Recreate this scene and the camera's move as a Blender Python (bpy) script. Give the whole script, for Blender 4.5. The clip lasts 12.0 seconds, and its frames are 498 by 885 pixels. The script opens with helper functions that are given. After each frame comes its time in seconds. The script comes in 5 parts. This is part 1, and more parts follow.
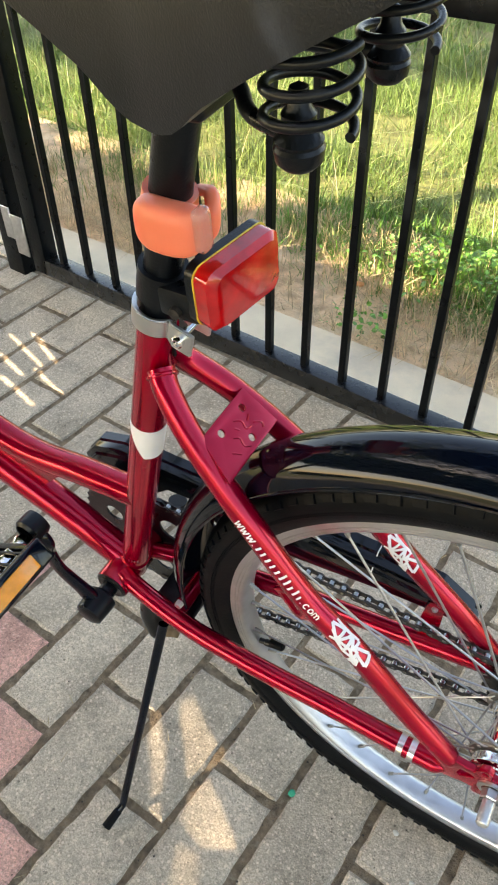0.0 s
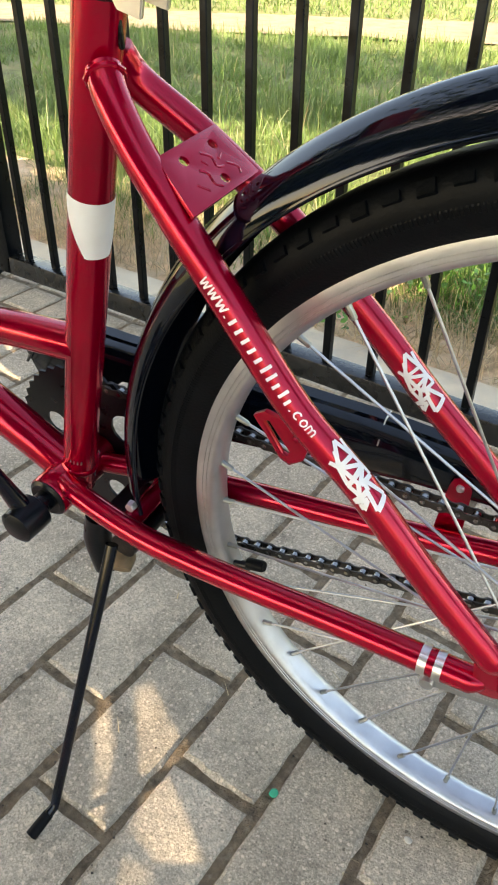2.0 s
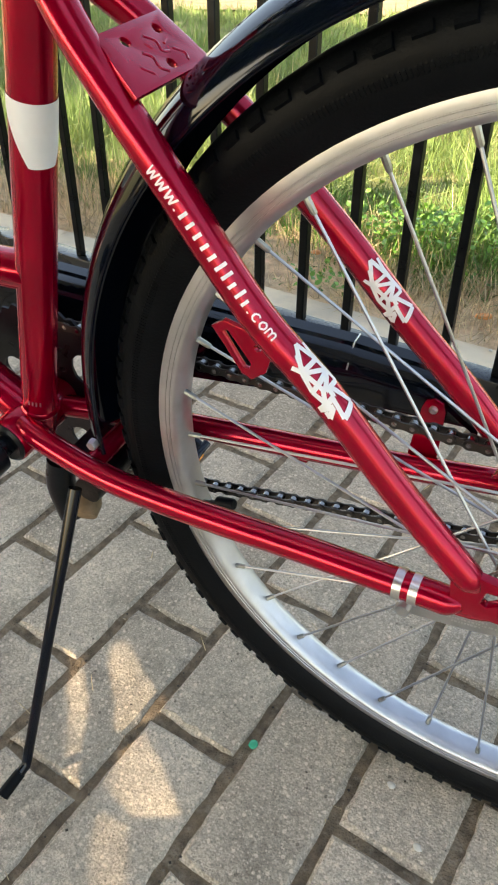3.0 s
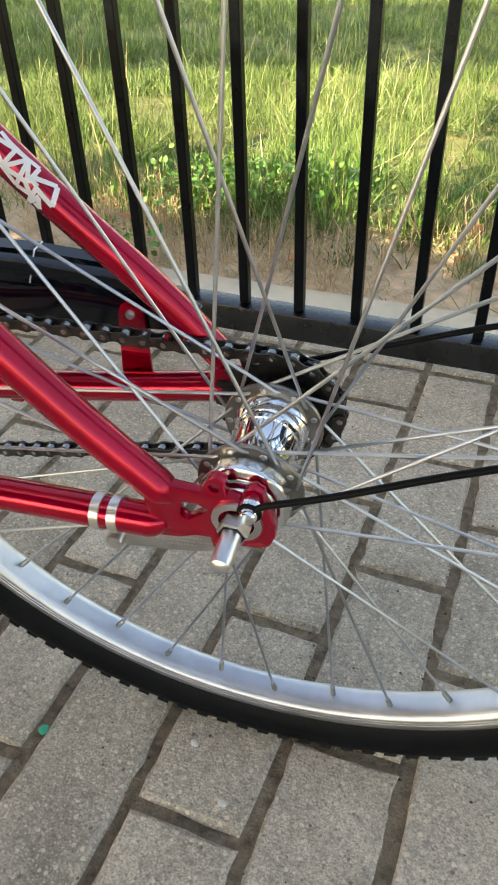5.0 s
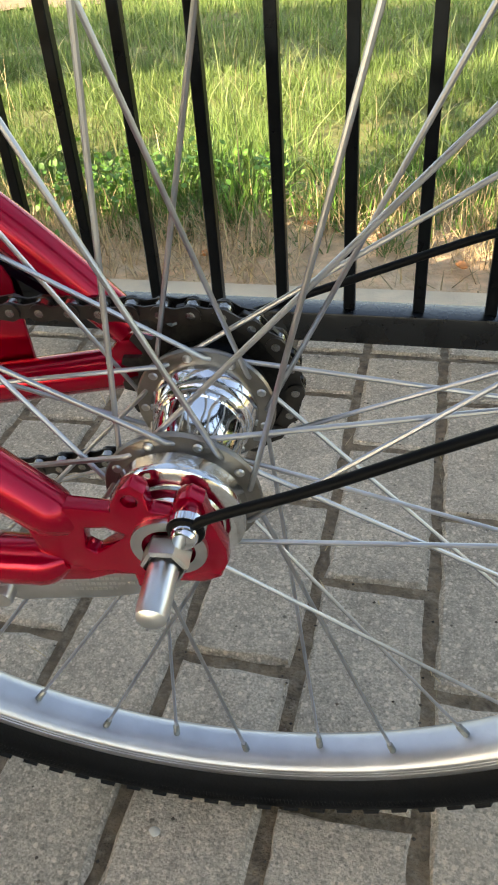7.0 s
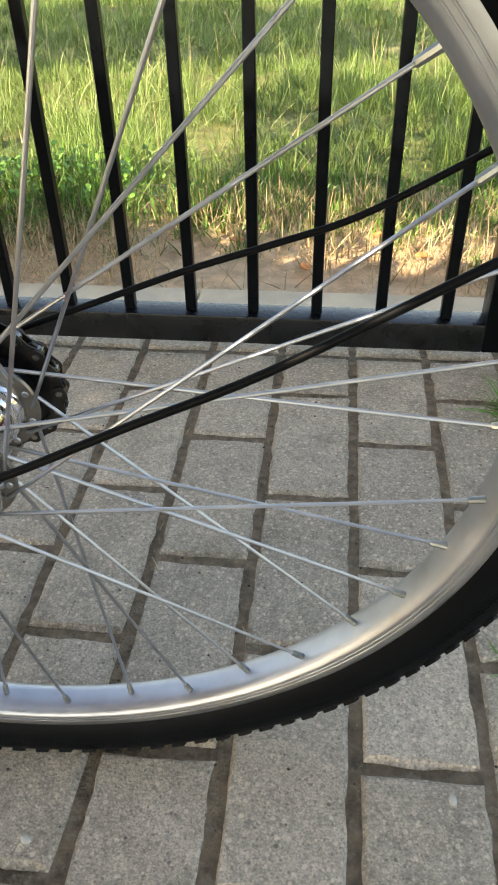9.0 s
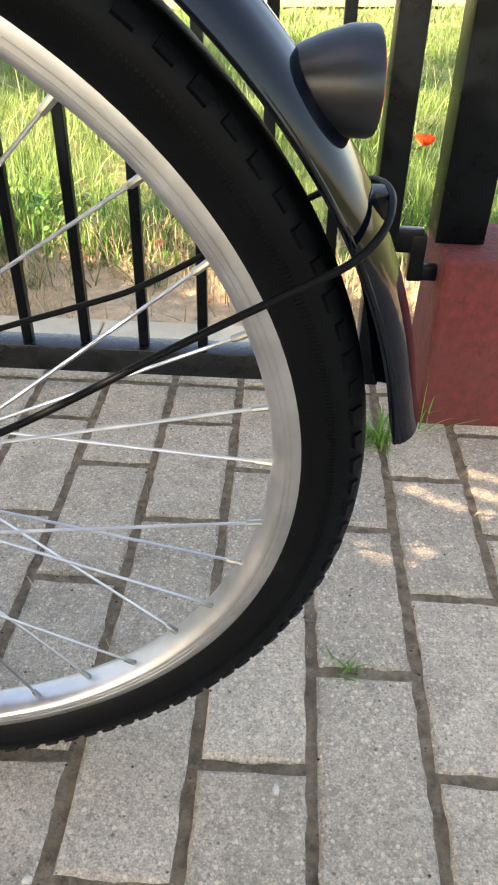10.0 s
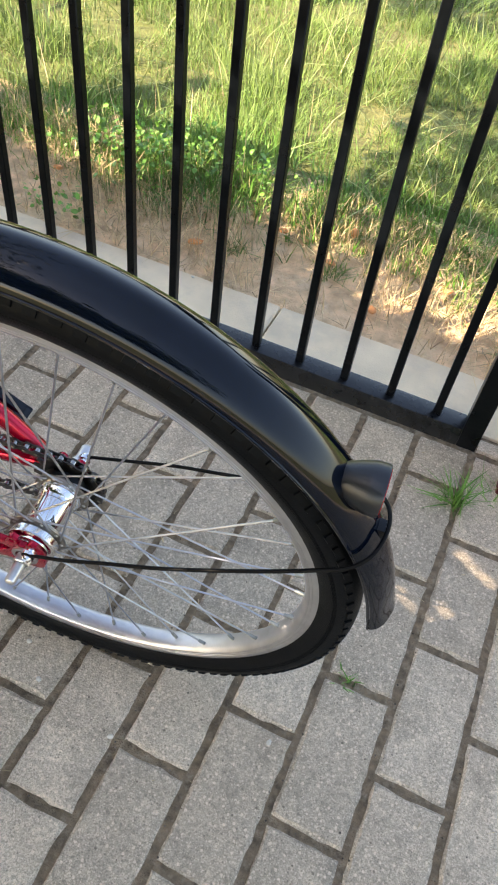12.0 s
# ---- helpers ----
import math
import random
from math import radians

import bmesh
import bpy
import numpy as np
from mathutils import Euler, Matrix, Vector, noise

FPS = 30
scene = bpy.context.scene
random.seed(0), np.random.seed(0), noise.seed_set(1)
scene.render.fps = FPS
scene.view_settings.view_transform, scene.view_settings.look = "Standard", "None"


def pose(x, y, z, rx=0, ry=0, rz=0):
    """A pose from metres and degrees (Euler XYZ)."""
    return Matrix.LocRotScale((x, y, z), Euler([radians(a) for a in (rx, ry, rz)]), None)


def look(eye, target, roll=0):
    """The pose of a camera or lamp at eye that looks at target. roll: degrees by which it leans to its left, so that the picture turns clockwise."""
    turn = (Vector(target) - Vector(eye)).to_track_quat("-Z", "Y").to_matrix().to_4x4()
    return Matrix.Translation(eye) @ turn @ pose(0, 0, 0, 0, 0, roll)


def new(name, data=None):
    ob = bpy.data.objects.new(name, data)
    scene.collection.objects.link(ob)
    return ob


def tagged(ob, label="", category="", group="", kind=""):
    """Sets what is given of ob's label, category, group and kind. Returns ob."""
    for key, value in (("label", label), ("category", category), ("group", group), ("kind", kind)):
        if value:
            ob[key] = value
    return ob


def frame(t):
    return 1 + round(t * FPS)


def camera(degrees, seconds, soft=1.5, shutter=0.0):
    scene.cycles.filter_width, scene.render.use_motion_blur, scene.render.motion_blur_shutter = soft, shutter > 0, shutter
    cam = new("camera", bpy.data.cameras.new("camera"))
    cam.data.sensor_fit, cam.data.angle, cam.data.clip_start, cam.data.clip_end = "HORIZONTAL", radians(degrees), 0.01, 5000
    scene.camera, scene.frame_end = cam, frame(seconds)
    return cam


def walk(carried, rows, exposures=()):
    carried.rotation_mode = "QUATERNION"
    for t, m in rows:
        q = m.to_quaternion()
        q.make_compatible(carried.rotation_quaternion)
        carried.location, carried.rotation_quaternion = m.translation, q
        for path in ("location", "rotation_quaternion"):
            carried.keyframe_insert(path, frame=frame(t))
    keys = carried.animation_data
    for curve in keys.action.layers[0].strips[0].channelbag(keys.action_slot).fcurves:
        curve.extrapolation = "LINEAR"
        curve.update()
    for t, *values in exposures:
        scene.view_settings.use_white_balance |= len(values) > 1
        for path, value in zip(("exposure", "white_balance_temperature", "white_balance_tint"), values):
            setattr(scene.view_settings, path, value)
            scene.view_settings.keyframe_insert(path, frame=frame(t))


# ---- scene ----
import itertools
cam = camera(37.82, 12.0, soft=2.0)
PATH = [
    (0, (-0.3216, -0.4854, 0.9414), (-1.1893, 0.6736, -0.4383), -0.88),
    (0.5, (-0.3319, -0.4795, 0.8318), (-1.2284, 0.7373, -0.4781), -0.10),
    (1, (-0.325, -0.4912, 0.7569), (-1.2421, 0.7777, -0.4877), 0.58),
    (1.5, (-0.3235, -0.4978, 0.7212), (-1.2496, 0.8112, -0.4742), 0.95),
    (2, (-0.3089, -0.5002, 0.6918), (-1.227, 0.8361, -0.4793), 0.99),
    (2.5, (-0.3, -0.5025, 0.6666), (-1.1985, 0.8429, -0.5091), 0.73),
    (2.7, (-0.2991, -0.5021, 0.6565), (-1.187, 0.8439, -0.5267), 0.57),
    (4.3, (-0.2304, -0.4623, 0.609), (-0.958, 0.9291, -0.6297), -1.11),
    (4.5, (-0.2174, -0.4577, 0.6053), (-0.9123, 0.9546, -0.6285), -1.42),
    (5, (-0.1927, -0.4203, 0.5682), (-0.8098, 1.0366, -0.6552), -2.05),
    (5.5, (-0.2056, -0.3824, 0.5279), (-0.747, 1.1346, -0.6577), -2.74),
    (6, (-0.2337, -0.3438, 0.4948), (-0.7251, 1.2151, -0.6579), -3.33),
    (6.5, (-0.2487, -0.3297, 0.4838), (-0.7194, 1.2185, -0.6917), -3.94),
    (6.7, (-0.24, -0.3351, 0.4852), (-0.7055, 1.2099, -0.6965), -4.35),
    (8.5, (-0.1743, -0.3554, 0.4906), (-0.4559, 1.1786, -0.7614), -3.29),
    (9, (-0.1381, -0.3920, 0.5290), (-0.3347, 1.1807, -0.6909), -1.37),
    (9.5, (-0.075, -0.4282, 0.5561), (-0.1952, 1.1747, -0.6341), -0.21),
    (10, (-0.0455, -0.4324, 0.5762), (-0.1135, 1.1823, -0.6019), 1.40),
    (10.5, (-0.0439, -0.4241, 0.5936), (-0.0847, 1.2034, -0.568), 2.86),
    (11, (-0.0323, -0.4137, 0.6583), (-0.1199, 1.1789, -0.5483), 5.13),
    (11.5, (-0.0239, -0.4271, 0.8291), (-0.2494, 1.0191, -0.5339), 7.74),
    (12, (-0.0104, -0.4615, 0.925), (-0.4077, 0.809, -0.5676), 8.96),
]
EXPOSURES = [(0, 2.27, 8600, 12), (2.5, 2.18, 8600, 12), (4.5, 1.98, 8600, 12), (6.5, 1.84, 8600, 12), (9, 1.78, 8500, 12), (9.6, 2.20, 8300, 15), (10.5, 2.28, 8350, 16), (12, 2.06, 8050, 15)]
walk(cam, [(t, look(eye, target, roll)) for t, eye, target, roll in PATH], EXPOSURES)

# ---------------------------------------------------------------- sky, sun
SUN_DIR = Vector((-0.52, -0.62, 0.60)).normalized()      # towards the sun
world = bpy.data.worlds.new("sky")
scene.world = world
world.use_nodes = True
wn = world.node_tree.nodes
wl = world.node_tree.links
sky = wn.new("ShaderNodeTexSky")
sky.sky_type = "NISHITA"
sky.sun_disc = False
sky.sun_elevation = math.asin(SUN_DIR.z)
sky.sun_rotation = math.atan2(SUN_DIR.x, SUN_DIR.y)
sky.air_density, sky.dust_density, sky.ozone_density = 1.0, 1.1, 1.2
wl.new(sky.outputs[0], wn["Background"].inputs[0])
wn["Background"].inputs[1].default_value = 0.15
sun_data = bpy.data.lights.new("sun", "SUN")
sun_data.energy, sun_data.angle, sun_data.color = 4.0, radians(0.35), (1.0, 0.93, 0.82)
sun = new("sun", sun_data)
sun.matrix_world = look(SUN_DIR * 30, (0, 0, 0))


# ---------------------------------------------------------------- materials
def material(name, colour, rough=0.5, metal=0.0, vary=0.15, scale=40.0, bump=0.1, fine=400.0, coat=0.0, per="none", spread=0.0,
             second=None, second_scale=6.0, second_amount=0.5, rough_vary=0.1, bump_dist=0.001, spec=0.5):
    m = bpy.data.materials.new(name)
    m.use_nodes = True
    nt = m.node_tree
    b = nt.nodes["Principled BSDF"]
    tc = nt.nodes.new("ShaderNodeTexCoord")
    n1 = nt.nodes.new("ShaderNodeTexNoise")
    n1.inputs["Scale"].default_value = scale
    n1.inputs["Detail"].default_value = 5
    n2 = nt.nodes.new("ShaderNodeTexNoise")
    n2.inputs["Scale"].default_value = fine
    n2.inputs["Detail"].default_value = 3
    geo = nt.nodes.new("ShaderNodeNewGeometry")
    for n in (n1, n2):
        nt.links.new(geo.outputs["Position"], n.inputs["Vector"])
    mix = nt.nodes.new("ShaderNodeMix")
    mix.data_type = "RGBA"
    r1 = nt.nodes.new("ShaderNodeMapRange")
    r1.inputs["From Min"].default_value, r1.inputs["From Max"].default_value = 0.3, 0.7
    nt.links.new(n1.outputs["Fac"], r1.inputs["Value"])
    nt.links.new(r1.outputs["Result"], mix.inputs["Factor"])
    mix.inputs["A"].default_value = (*[c * (1 - vary) for c in colour], 1)
    mix.inputs["B"].default_value = (*[min(1, c * (1 + vary)) for c in colour], 1)
    out = mix.outputs["Result"]
    if second:
        n3 = nt.nodes.new("ShaderNodeTexNoise")
        n3.inputs["Scale"].default_value = second_scale
        n3.inputs["Detail"].default_value = 6
        n3.inputs["Roughness"].default_value = 0.65
        nt.links.new(geo.outputs["Position"], n3.inputs["Vector"])
        r3 = nt.nodes.new("ShaderNodeMapRange")
        r3.inputs["From Min"].default_value, r3.inputs["From Max"].default_value = 0.5, 0.68
        r3.inputs["To Max"].default_value = second_amount
        nt.links.new(n3.outputs["Fac"], r3.inputs["Value"])
        mx = nt.nodes.new("ShaderNodeMix")
        mx.data_type = "RGBA"
        nt.links.new(r3.outputs["Result"], mx.inputs["Factor"])
        nt.links.new(out, mx.inputs["A"])
        mx.inputs["B"].default_value = (*second, 1)
        out = mx.outputs["Result"]
    if per != "none":
        hsv = nt.nodes.new("ShaderNodeHueSaturation")
        mr = nt.nodes.new("ShaderNodeMapRange")
        mr.inputs["To Min"].default_value, mr.inputs["To Max"].default_value = 1 - spread, 1 + spread
        if per == "object":
            oi = nt.nodes.new("ShaderNodeObjectInfo")
            nt.links.new(oi.outputs["Random"], mr.inputs["Value"])
        else:
            nt.links.new(geo.outputs["Random Per Island"], mr.inputs["Value"])
        nt.links.new(mr.outputs["Result"], hsv.inputs["Value"])
        nt.links.new(out, hsv.inputs["Color"])
        out = hsv.outputs["Color"]
    nt.links.new(out, b.inputs["Base Color"])
    b.inputs["Metallic"].default_value = metal
    b.inputs["Coat Weight"].default_value = coat
    b.inputs["Coat Roughness"].default_value = 0.06
    b.inputs["Specular IOR Level"].default_value = spec
    rr = nt.nodes.new("ShaderNodeMapRange")
    rr.inputs["To Min"].default_value, rr.inputs["To Max"].default_value = max(0.02, rough - rough_vary), min(1, rough + rough_vary)
    nt.links.new(n1.outputs["Fac"], rr.inputs["Value"])
    nt.links.new(rr.outputs["Result"], b.inputs["Roughness"])
    if bump:
        bp = nt.nodes.new("ShaderNodeBump")
        bp.inputs["Strength"].default_value = bump
        bp.inputs["Distance"].default_value = bump_dist
        nt.links.new(n2.outputs["Fac"], bp.inputs["Height"])
        nt.links.new(bp.outputs["Normal"], b.inputs["Normal"])
    return m


def concrete(name, colour, speck=0.5):
    """Concrete of pavers: grains of sand and gravel, small pale stones, dull stains."""
    m = material(name, colour, rough=0.85, vary=0.15, scale=11, bump=0.85, fine=420, per="object", spread=0.12,
                 second=tuple(c * 0.55 for c in colour), second_scale=12, second_amount=0.6, bump_dist=0.0025, spec=0.3)
    nt = m.node_tree
    b = nt.nodes["Principled BSDF"]
    src = b.inputs["Base Color"].links[0].from_socket
    geo = next(n for n in nt.nodes if n.type == "NEW_GEOMETRY")
    for scale, low, high in ((150, 0.92, 1.08), (330, 0.84, 1.16), (800, 0.78, 1.22)):
        vor = nt.nodes.new("ShaderNodeTexVoronoi")
        vor.inputs["Scale"].default_value = scale
        nt.links.new(geo.outputs["Position"], vor.inputs["Vector"])
        sep = nt.nodes.new("ShaderNodeSeparateColor")
        nt.links.new(vor.outputs["Color"], sep.inputs[0])
        mr = nt.nodes.new("ShaderNodeMapRange")
        mr.inputs["To Min"].default_value, mr.inputs["To Max"].default_value = low, high
        nt.links.new(sep.outputs[0], mr.inputs["Value"])
        hv = nt.nodes.new("ShaderNodeHueSaturation")
        nt.links.new(mr.outputs["Result"], hv.inputs["Value"])
        nt.links.new(src, hv.inputs["Color"])
        src = hv.outputs["Color"]
    for scale, limit, tone, amount in ((420, 0.34, 1.55, speck), (170, 0.24, 1.75, speck * 1.2), (75, 0.12, 1.7, speck), (260, 0.24, 0.45, 0.6), (60, 0.08, 0.25, 0.7)):
        vor = nt.nodes.new("ShaderNodeTexVoronoi")
        vor.inputs["Scale"].default_value = scale
        nt.links.new(geo.outputs["Position"], vor.inputs["Vector"])
        sep = nt.nodes.new("ShaderNodeSeparateColor")
        nt.links.new(vor.outputs["Color"], sep.inputs[0])
        pick = nt.nodes.new("ShaderNodeMath")
        pick.operation = "LESS_THAN"
        pick.inputs[1].default_value = 0.30
        nt.links.new(sep.outputs[1], pick.inputs[0])
        near = nt.nodes.new("ShaderNodeMapRange")
        near.inputs["From Min"].default_value, near.inputs["From Max"].default_value = limit * 1.5, limit
        nt.links.new(vor.outputs["Distance"], near.inputs["Value"])
        mul = nt.nodes.new("ShaderNodeMath")
        mul.operation = "MULTIPLY"
        nt.links.new(pick.outputs[0], mul.inputs[0])
        nt.links.new(near.outputs["Result"], mul.inputs[1])
        mul2 = nt.nodes.new("ShaderNodeMath")
        mul2.operation = "MULTIPLY"
        mul2.inputs[1].default_value = amount
        nt.links.new(mul.outputs[0], mul2.inputs[0])
        mx = nt.nodes.new("ShaderNodeMix")
        mx.data_type = "RGBA"
        nt.links.new(mul2.outputs[0], mx.inputs["Factor"])
        nt.links.new(src, mx.inputs["A"])
        mx.inputs["B"].default_value = (*[min(0.9, c * tone) for c in colour], 1)
        src = mx.outputs["Result"]
    nt.links.new(src, b.inputs["Base Color"])
    return m


M_PAVER = concrete("grey_concrete", (0.495, 0.406, 0.304))
M_PAVER_RED = concrete("red_concrete", (0.64, 0.35, 0.275), 0.4)
M_SAND = material("joint_sand", (0.225, 0.158, 0.096), rough=0.95, vary=0.45, scale=90, bump=1.0, fine=420, bump_dist=0.004,
                  second=(0.36, 0.28, 0.19), second_scale=110, second_amount=0.8)
M_STRIP = material("strip_concrete", (0.71, 0.58, 0.40), rough=0.9, vary=0.10, scale=12, bump=0.5, fine=300, bump_dist=0.002,
                   second=(0.36, 0.32, 0.26), second_scale=5, second_amount=0.5)
M_SOIL = material("dry_soil", (0.62, 0.415, 0.24), rough=0.95, vary=0.35, scale=30, bump=0.9, fine=180, bump_dist=0.006,
                  second=(0.72, 0.55, 0.36), second_scale=9, second_amount=0.8)
M_LAWN = material("lawn_ground", (0.16, 0.17, 0.05), rough=0.95, vary=0.35, scale=14, bump=0.9, fine=90, bump_dist=0.01,
                  second=(0.33, 0.27, 0.13), second_scale=1.6, second_amount=0.8)
M_PATH = material("path_dirt", (0.29, 0.205, 0.12), rough=0.95, vary=0.3, scale=8, bump=0.6, fine=40, bump_dist=0.01)
M_GRASS = material("grass", (0.136, 0.218, 0.048), rough=0.6, vary=0.3, scale=1.7, bump=0, per="island", spread=0.32,
                   second=(0.24, 0.28, 0.085), second_scale=1.3, second_amount=0.55)
M_SEED = material("pale_grass", (0.27, 0.32, 0.12), rough=0.6, vary=0.25, scale=2.0, bump=0, per="island", spread=0.3)
M_STRAW = material("straw", (0.52, 0.39, 0.22), rough=0.8, vary=0.2, scale=20, bump=0, per="island", spread=0.4)
M_WEED = material("weed_leaf", (0.115, 0.27, 0.038), rough=0.5, vary=0.25, scale=8, bump=0, per="island", spread=0.4)
M_SHADE_LEAF = material("shade_leaf", (0.07, 0.12, 0.03), rough=0.5, vary=0.2, scale=5, bump=0, per="island", spread=0.3)
M_BARK = material("bark", (0.12, 0.09, 0.06), rough=0.9, vary=0.3, scale=20, bump=0.8, fine=60, bump_dist=0.01)
M_GATE = material("black_gate_paint", (0.0020, 0.0030, 0.0040), rough=0.30, vary=0.3, scale=40, bump=0.35, fine=150, spec=0.13, rough_vary=0.10,
                  second=(0.007, 0.008, 0.009), second_scale=22, second_amount=0.3)
# same paint as the bars, made glossier so the rail top catches sky sheen
M_RAIL = material("sky_sheen_rail_paint", (0.0030, 0.0042, 0.0055), rough=0.28, vary=0.3, scale=40, bump=0.35, fine=150, spec=0.55, rough_vary=0.10)
M_PLINTH = material("red_plinth_paint", (0.125, 0.020, 0.018), rough=0.85, vary=0.35, scale=70, bump=0.9, fine=160, bump_dist=0.003,
                    second=(0.10, 0.032, 0.03), second_scale=7, second_amount=0.5)
M_RED = material("red_metallic_paint", (0.43, 0.0002, 0.024), rough=0.19, metal=0.62, vary=0.10, scale=25, bump=0.03, fine=900, coat=0.55, rough_vary=0.05, spec=0.10)
M_WHITE = material("white_decal", (0.78, 0.78, 0.79), rough=0.4, vary=0.04, scale=60, bump=0.03)
M_BLACK = material("black_gloss_plastic", (0.0012, 0.0030, 0.0075), rough=0.06, vary=0.2, scale=40, bump=0.02, fine=60, rough_vary=0.05,
                   second=(0.006, 0.006, 0.006), second_scale=9, second_amount=0.3, spec=0.32)
M_SATIN = material("black_satin_plastic", (0.0028, 0.0042, 0.0062), rough=0.30, vary=0.2, scale=50, bump=0.2, fine=600, spec=0.28)
M_SADDLE = material("black_vinyl", (0.0045, 0.0066, 0.0105), rough=0.32, vary=0.2, scale=40, bump=0.3, fine=900, spec=0.5)
M_LAMP = material("grey_black_lamp_plastic", (0.0085, 0.0105, 0.0135), rough=0.34, vary=0.15, scale=60, bump=0.1, fine=600, spec=0.5)
M_WIRE = material("black_coated_wire", (0.0022, 0.0026, 0.0032), rough=0.5, vary=0.2, scale=90, bump=0, spec=0.12)
M_RUBBER = material("tyre_rubber", (0.0016, 0.0024, 0.0036), rough=0.50, vary=0.3, scale=30, bump=0.3, fine=500, rough_vary=0.12,
                    second=(0.0040, 0.0050, 0.0062), second_scale=30, second_amount=0.35, spec=0.11)
M_ALU = material("brushed_aluminium", (0.74, 0.74, 0.73), rough=0.34, metal=1.0, vary=0.06, scale=40, bump=0.06, fine=700, rough_vary=0.08)
M_RIM = material("rim_aluminium", (0.565, 0.565, 0.58), rough=0.42, metal=1.0, vary=0.10, scale=50, bump=0.12, fine=500, rough_vary=0.10)
M_CHROME = material("chrome", (0.75, 0.76, 0.78), rough=0.07, metal=1.0, vary=0.05, scale=60, bump=0.03, rough_vary=0.04)
M_ZINC = material("zinc_plate", (0.60, 0.60, 0.60), rough=0.32, metal=1.0, vary=0.12, scale=90, bump=0.1, fine=900)
M_SPOKE = material("spoke_steel", (0.45, 0.46, 0.49), rough=0.38, metal=1.0, vary=0.1, scale=100, bump=0)
M_DARKSTEEL = material("dark_steel", (0.045, 0.043, 0.042), rough=0.42, metal=0.9, vary=0.4, scale=70, bump=0.2, fine=600,
                       second=(0.12, 0.11, 0.10), second_scale=90, second_amount=0.6)
M_CHAIN = material("oiled_chain_steel", (0.075, 0.068, 0.062), rough=0.36, metal=0.9, vary=0.3, scale=90, bump=0.1)
M_ROLLER = material("chain_roller", (0.34, 0.33, 0.31), rough=0.25, metal=1.0, vary=0.1, scale=90, bump=0)
M_LENS = material("red_reflector_lens", (0.44, 0.003, 0.005), rough=0.14, vary=0.3, scale=70, bump=0.15, fine=300, coat=0.9, bump_dist=0.001, spec=0.3)
M_FLANGE = material("dull_zinc_flange", (0.30, 0.275, 0.25), rough=0.34, metal=0.95, vary=0.25, scale=80, bump=0.15, fine=700)
M_NIPPLE = material("dull_brass_nipple", (0.34, 0.35, 0.33), rough=0.40, metal=1.0, vary=0.2, scale=150, bump=0)
M_DRUM = material("satin_zinc_drum", (0.72, 0.735, 0.75), rough=0.15, metal=1.0, vary=0.10, scale=60, bump=0.08, fine=700)
M_DIRT = material("dirty_brown_plastic", (0.20, 0.13, 0.07), rough=0.6, vary=0.4, scale=80, bump=0.2)
M_CRUMB = material("soil_crumb", (0.13, 0.10, 0.075), rough=0.95, vary=0.3, scale=60, bump=0, per="island", spread=0.8)
M_YELLOW = material("yellow_gasket", (0.7, 0.5, 0.06), rough=0.5, vary=0.1, scale=40, bump=0)
M_AMBER = material("amber_reflector", (0.80, 0.27, 0.01), rough=0.15, vary=0.15, scale=90, bump=0.4, fine=500, coat=1.0)
M_SILICONE = material("orange_silicone", (0.85, 0.20, 0.11), rough=0.42, vary=0.08, scale=20, bump=0.05)
M_SILICONE.node_tree.nodes["Principled BSDF"].inputs["Subsurface Weight"].default_value = 0.3
M_SILICONE.node_tree.nodes["Principled BSDF"].inputs["Subsurface Radius"].default_value = (0.02, 0.008, 0.005)
M_CLEAR = bpy.data.materials.new("clear_plastic")
M_CLEAR.use_nodes = True
cb = M_CLEAR.node_tree.nodes["Principled BSDF"]
cb.inputs["Transmission Weight"].default_value, cb.inputs["Roughness"].default_value = 0.9, 0.08
cb.inputs["Base Color"].default_value = (0.95, 0.85, 0.82, 1)
M_POPPY = material("poppy_petal", (0.85, 0.10, 0.02), rough=0.6, vary=0.2, scale=60, bump=0)
M_ORANGE_LEAF = material("dry_orange_leaf", (0.62, 0.26, 0.09), rough=0.7, vary=0.25, scale=60, bump=0.2)
M_GREEN_CHIP = material("green_glass_chip", (0.02, 0.36, 0.20), rough=0.2, vary=0.2, scale=60, bump=0)
M_STONE = material("pale_stone", (0.6, 0.56, 0.48), rough=0.8, vary=0.15, scale=80, bump=0.2)


# ---------------------------------------------------------------- mesh helpers
def part(name, bm, mat, parent=None, label="", smooth=True):
    me = bpy.data.meshes.new(name)
    bm.normal_update()
    bm.to_mesh(me)
    bm.free()
    return shared(name, me, mat, parent, label, smooth)


def shared(name, me, mat, parent=None, label="", smooth=True):
    if mat and not me.materials:
        me.materials.append(mat)
        me.shade_smooth() if smooth else me.shade_flat()
        if smooth:
            me.set_sharp_from_angle(angle=radians(38))
    ob = new(name, me)
    if parent:
        ob.parent = parent
    if label:
        ob["label"] = label
    return ob


def empty(name, m=None):
    ob = new(name)
    ob.empty_display_size = 0.05
    if m:
        ob.matrix_world = m
    return ob


def smooth_path(points, steps=8):
    """A Catmull-Rom line through the points."""
    p = [Vector(q) for q in points]
    p = [2 * p[0] - p[1]] + p + [2 * p[-1] - p[-2]]
    out = []
    for i in range(1, len(p) - 2):
        for k in range(steps):
            t = k / steps
            out.append(0.5 * (2 * p[i] + (p[i + 1] - p[i - 1]) * t + (2 * p[i - 1] - 5 * p[i] + 4 * p[i + 1] - p[i + 2]) * t * t
                              + (3 * p[i] - p[i - 1] - 3 * p[i + 1] + p[i + 2]) * t ** 3))
    return out + [p[-2]]


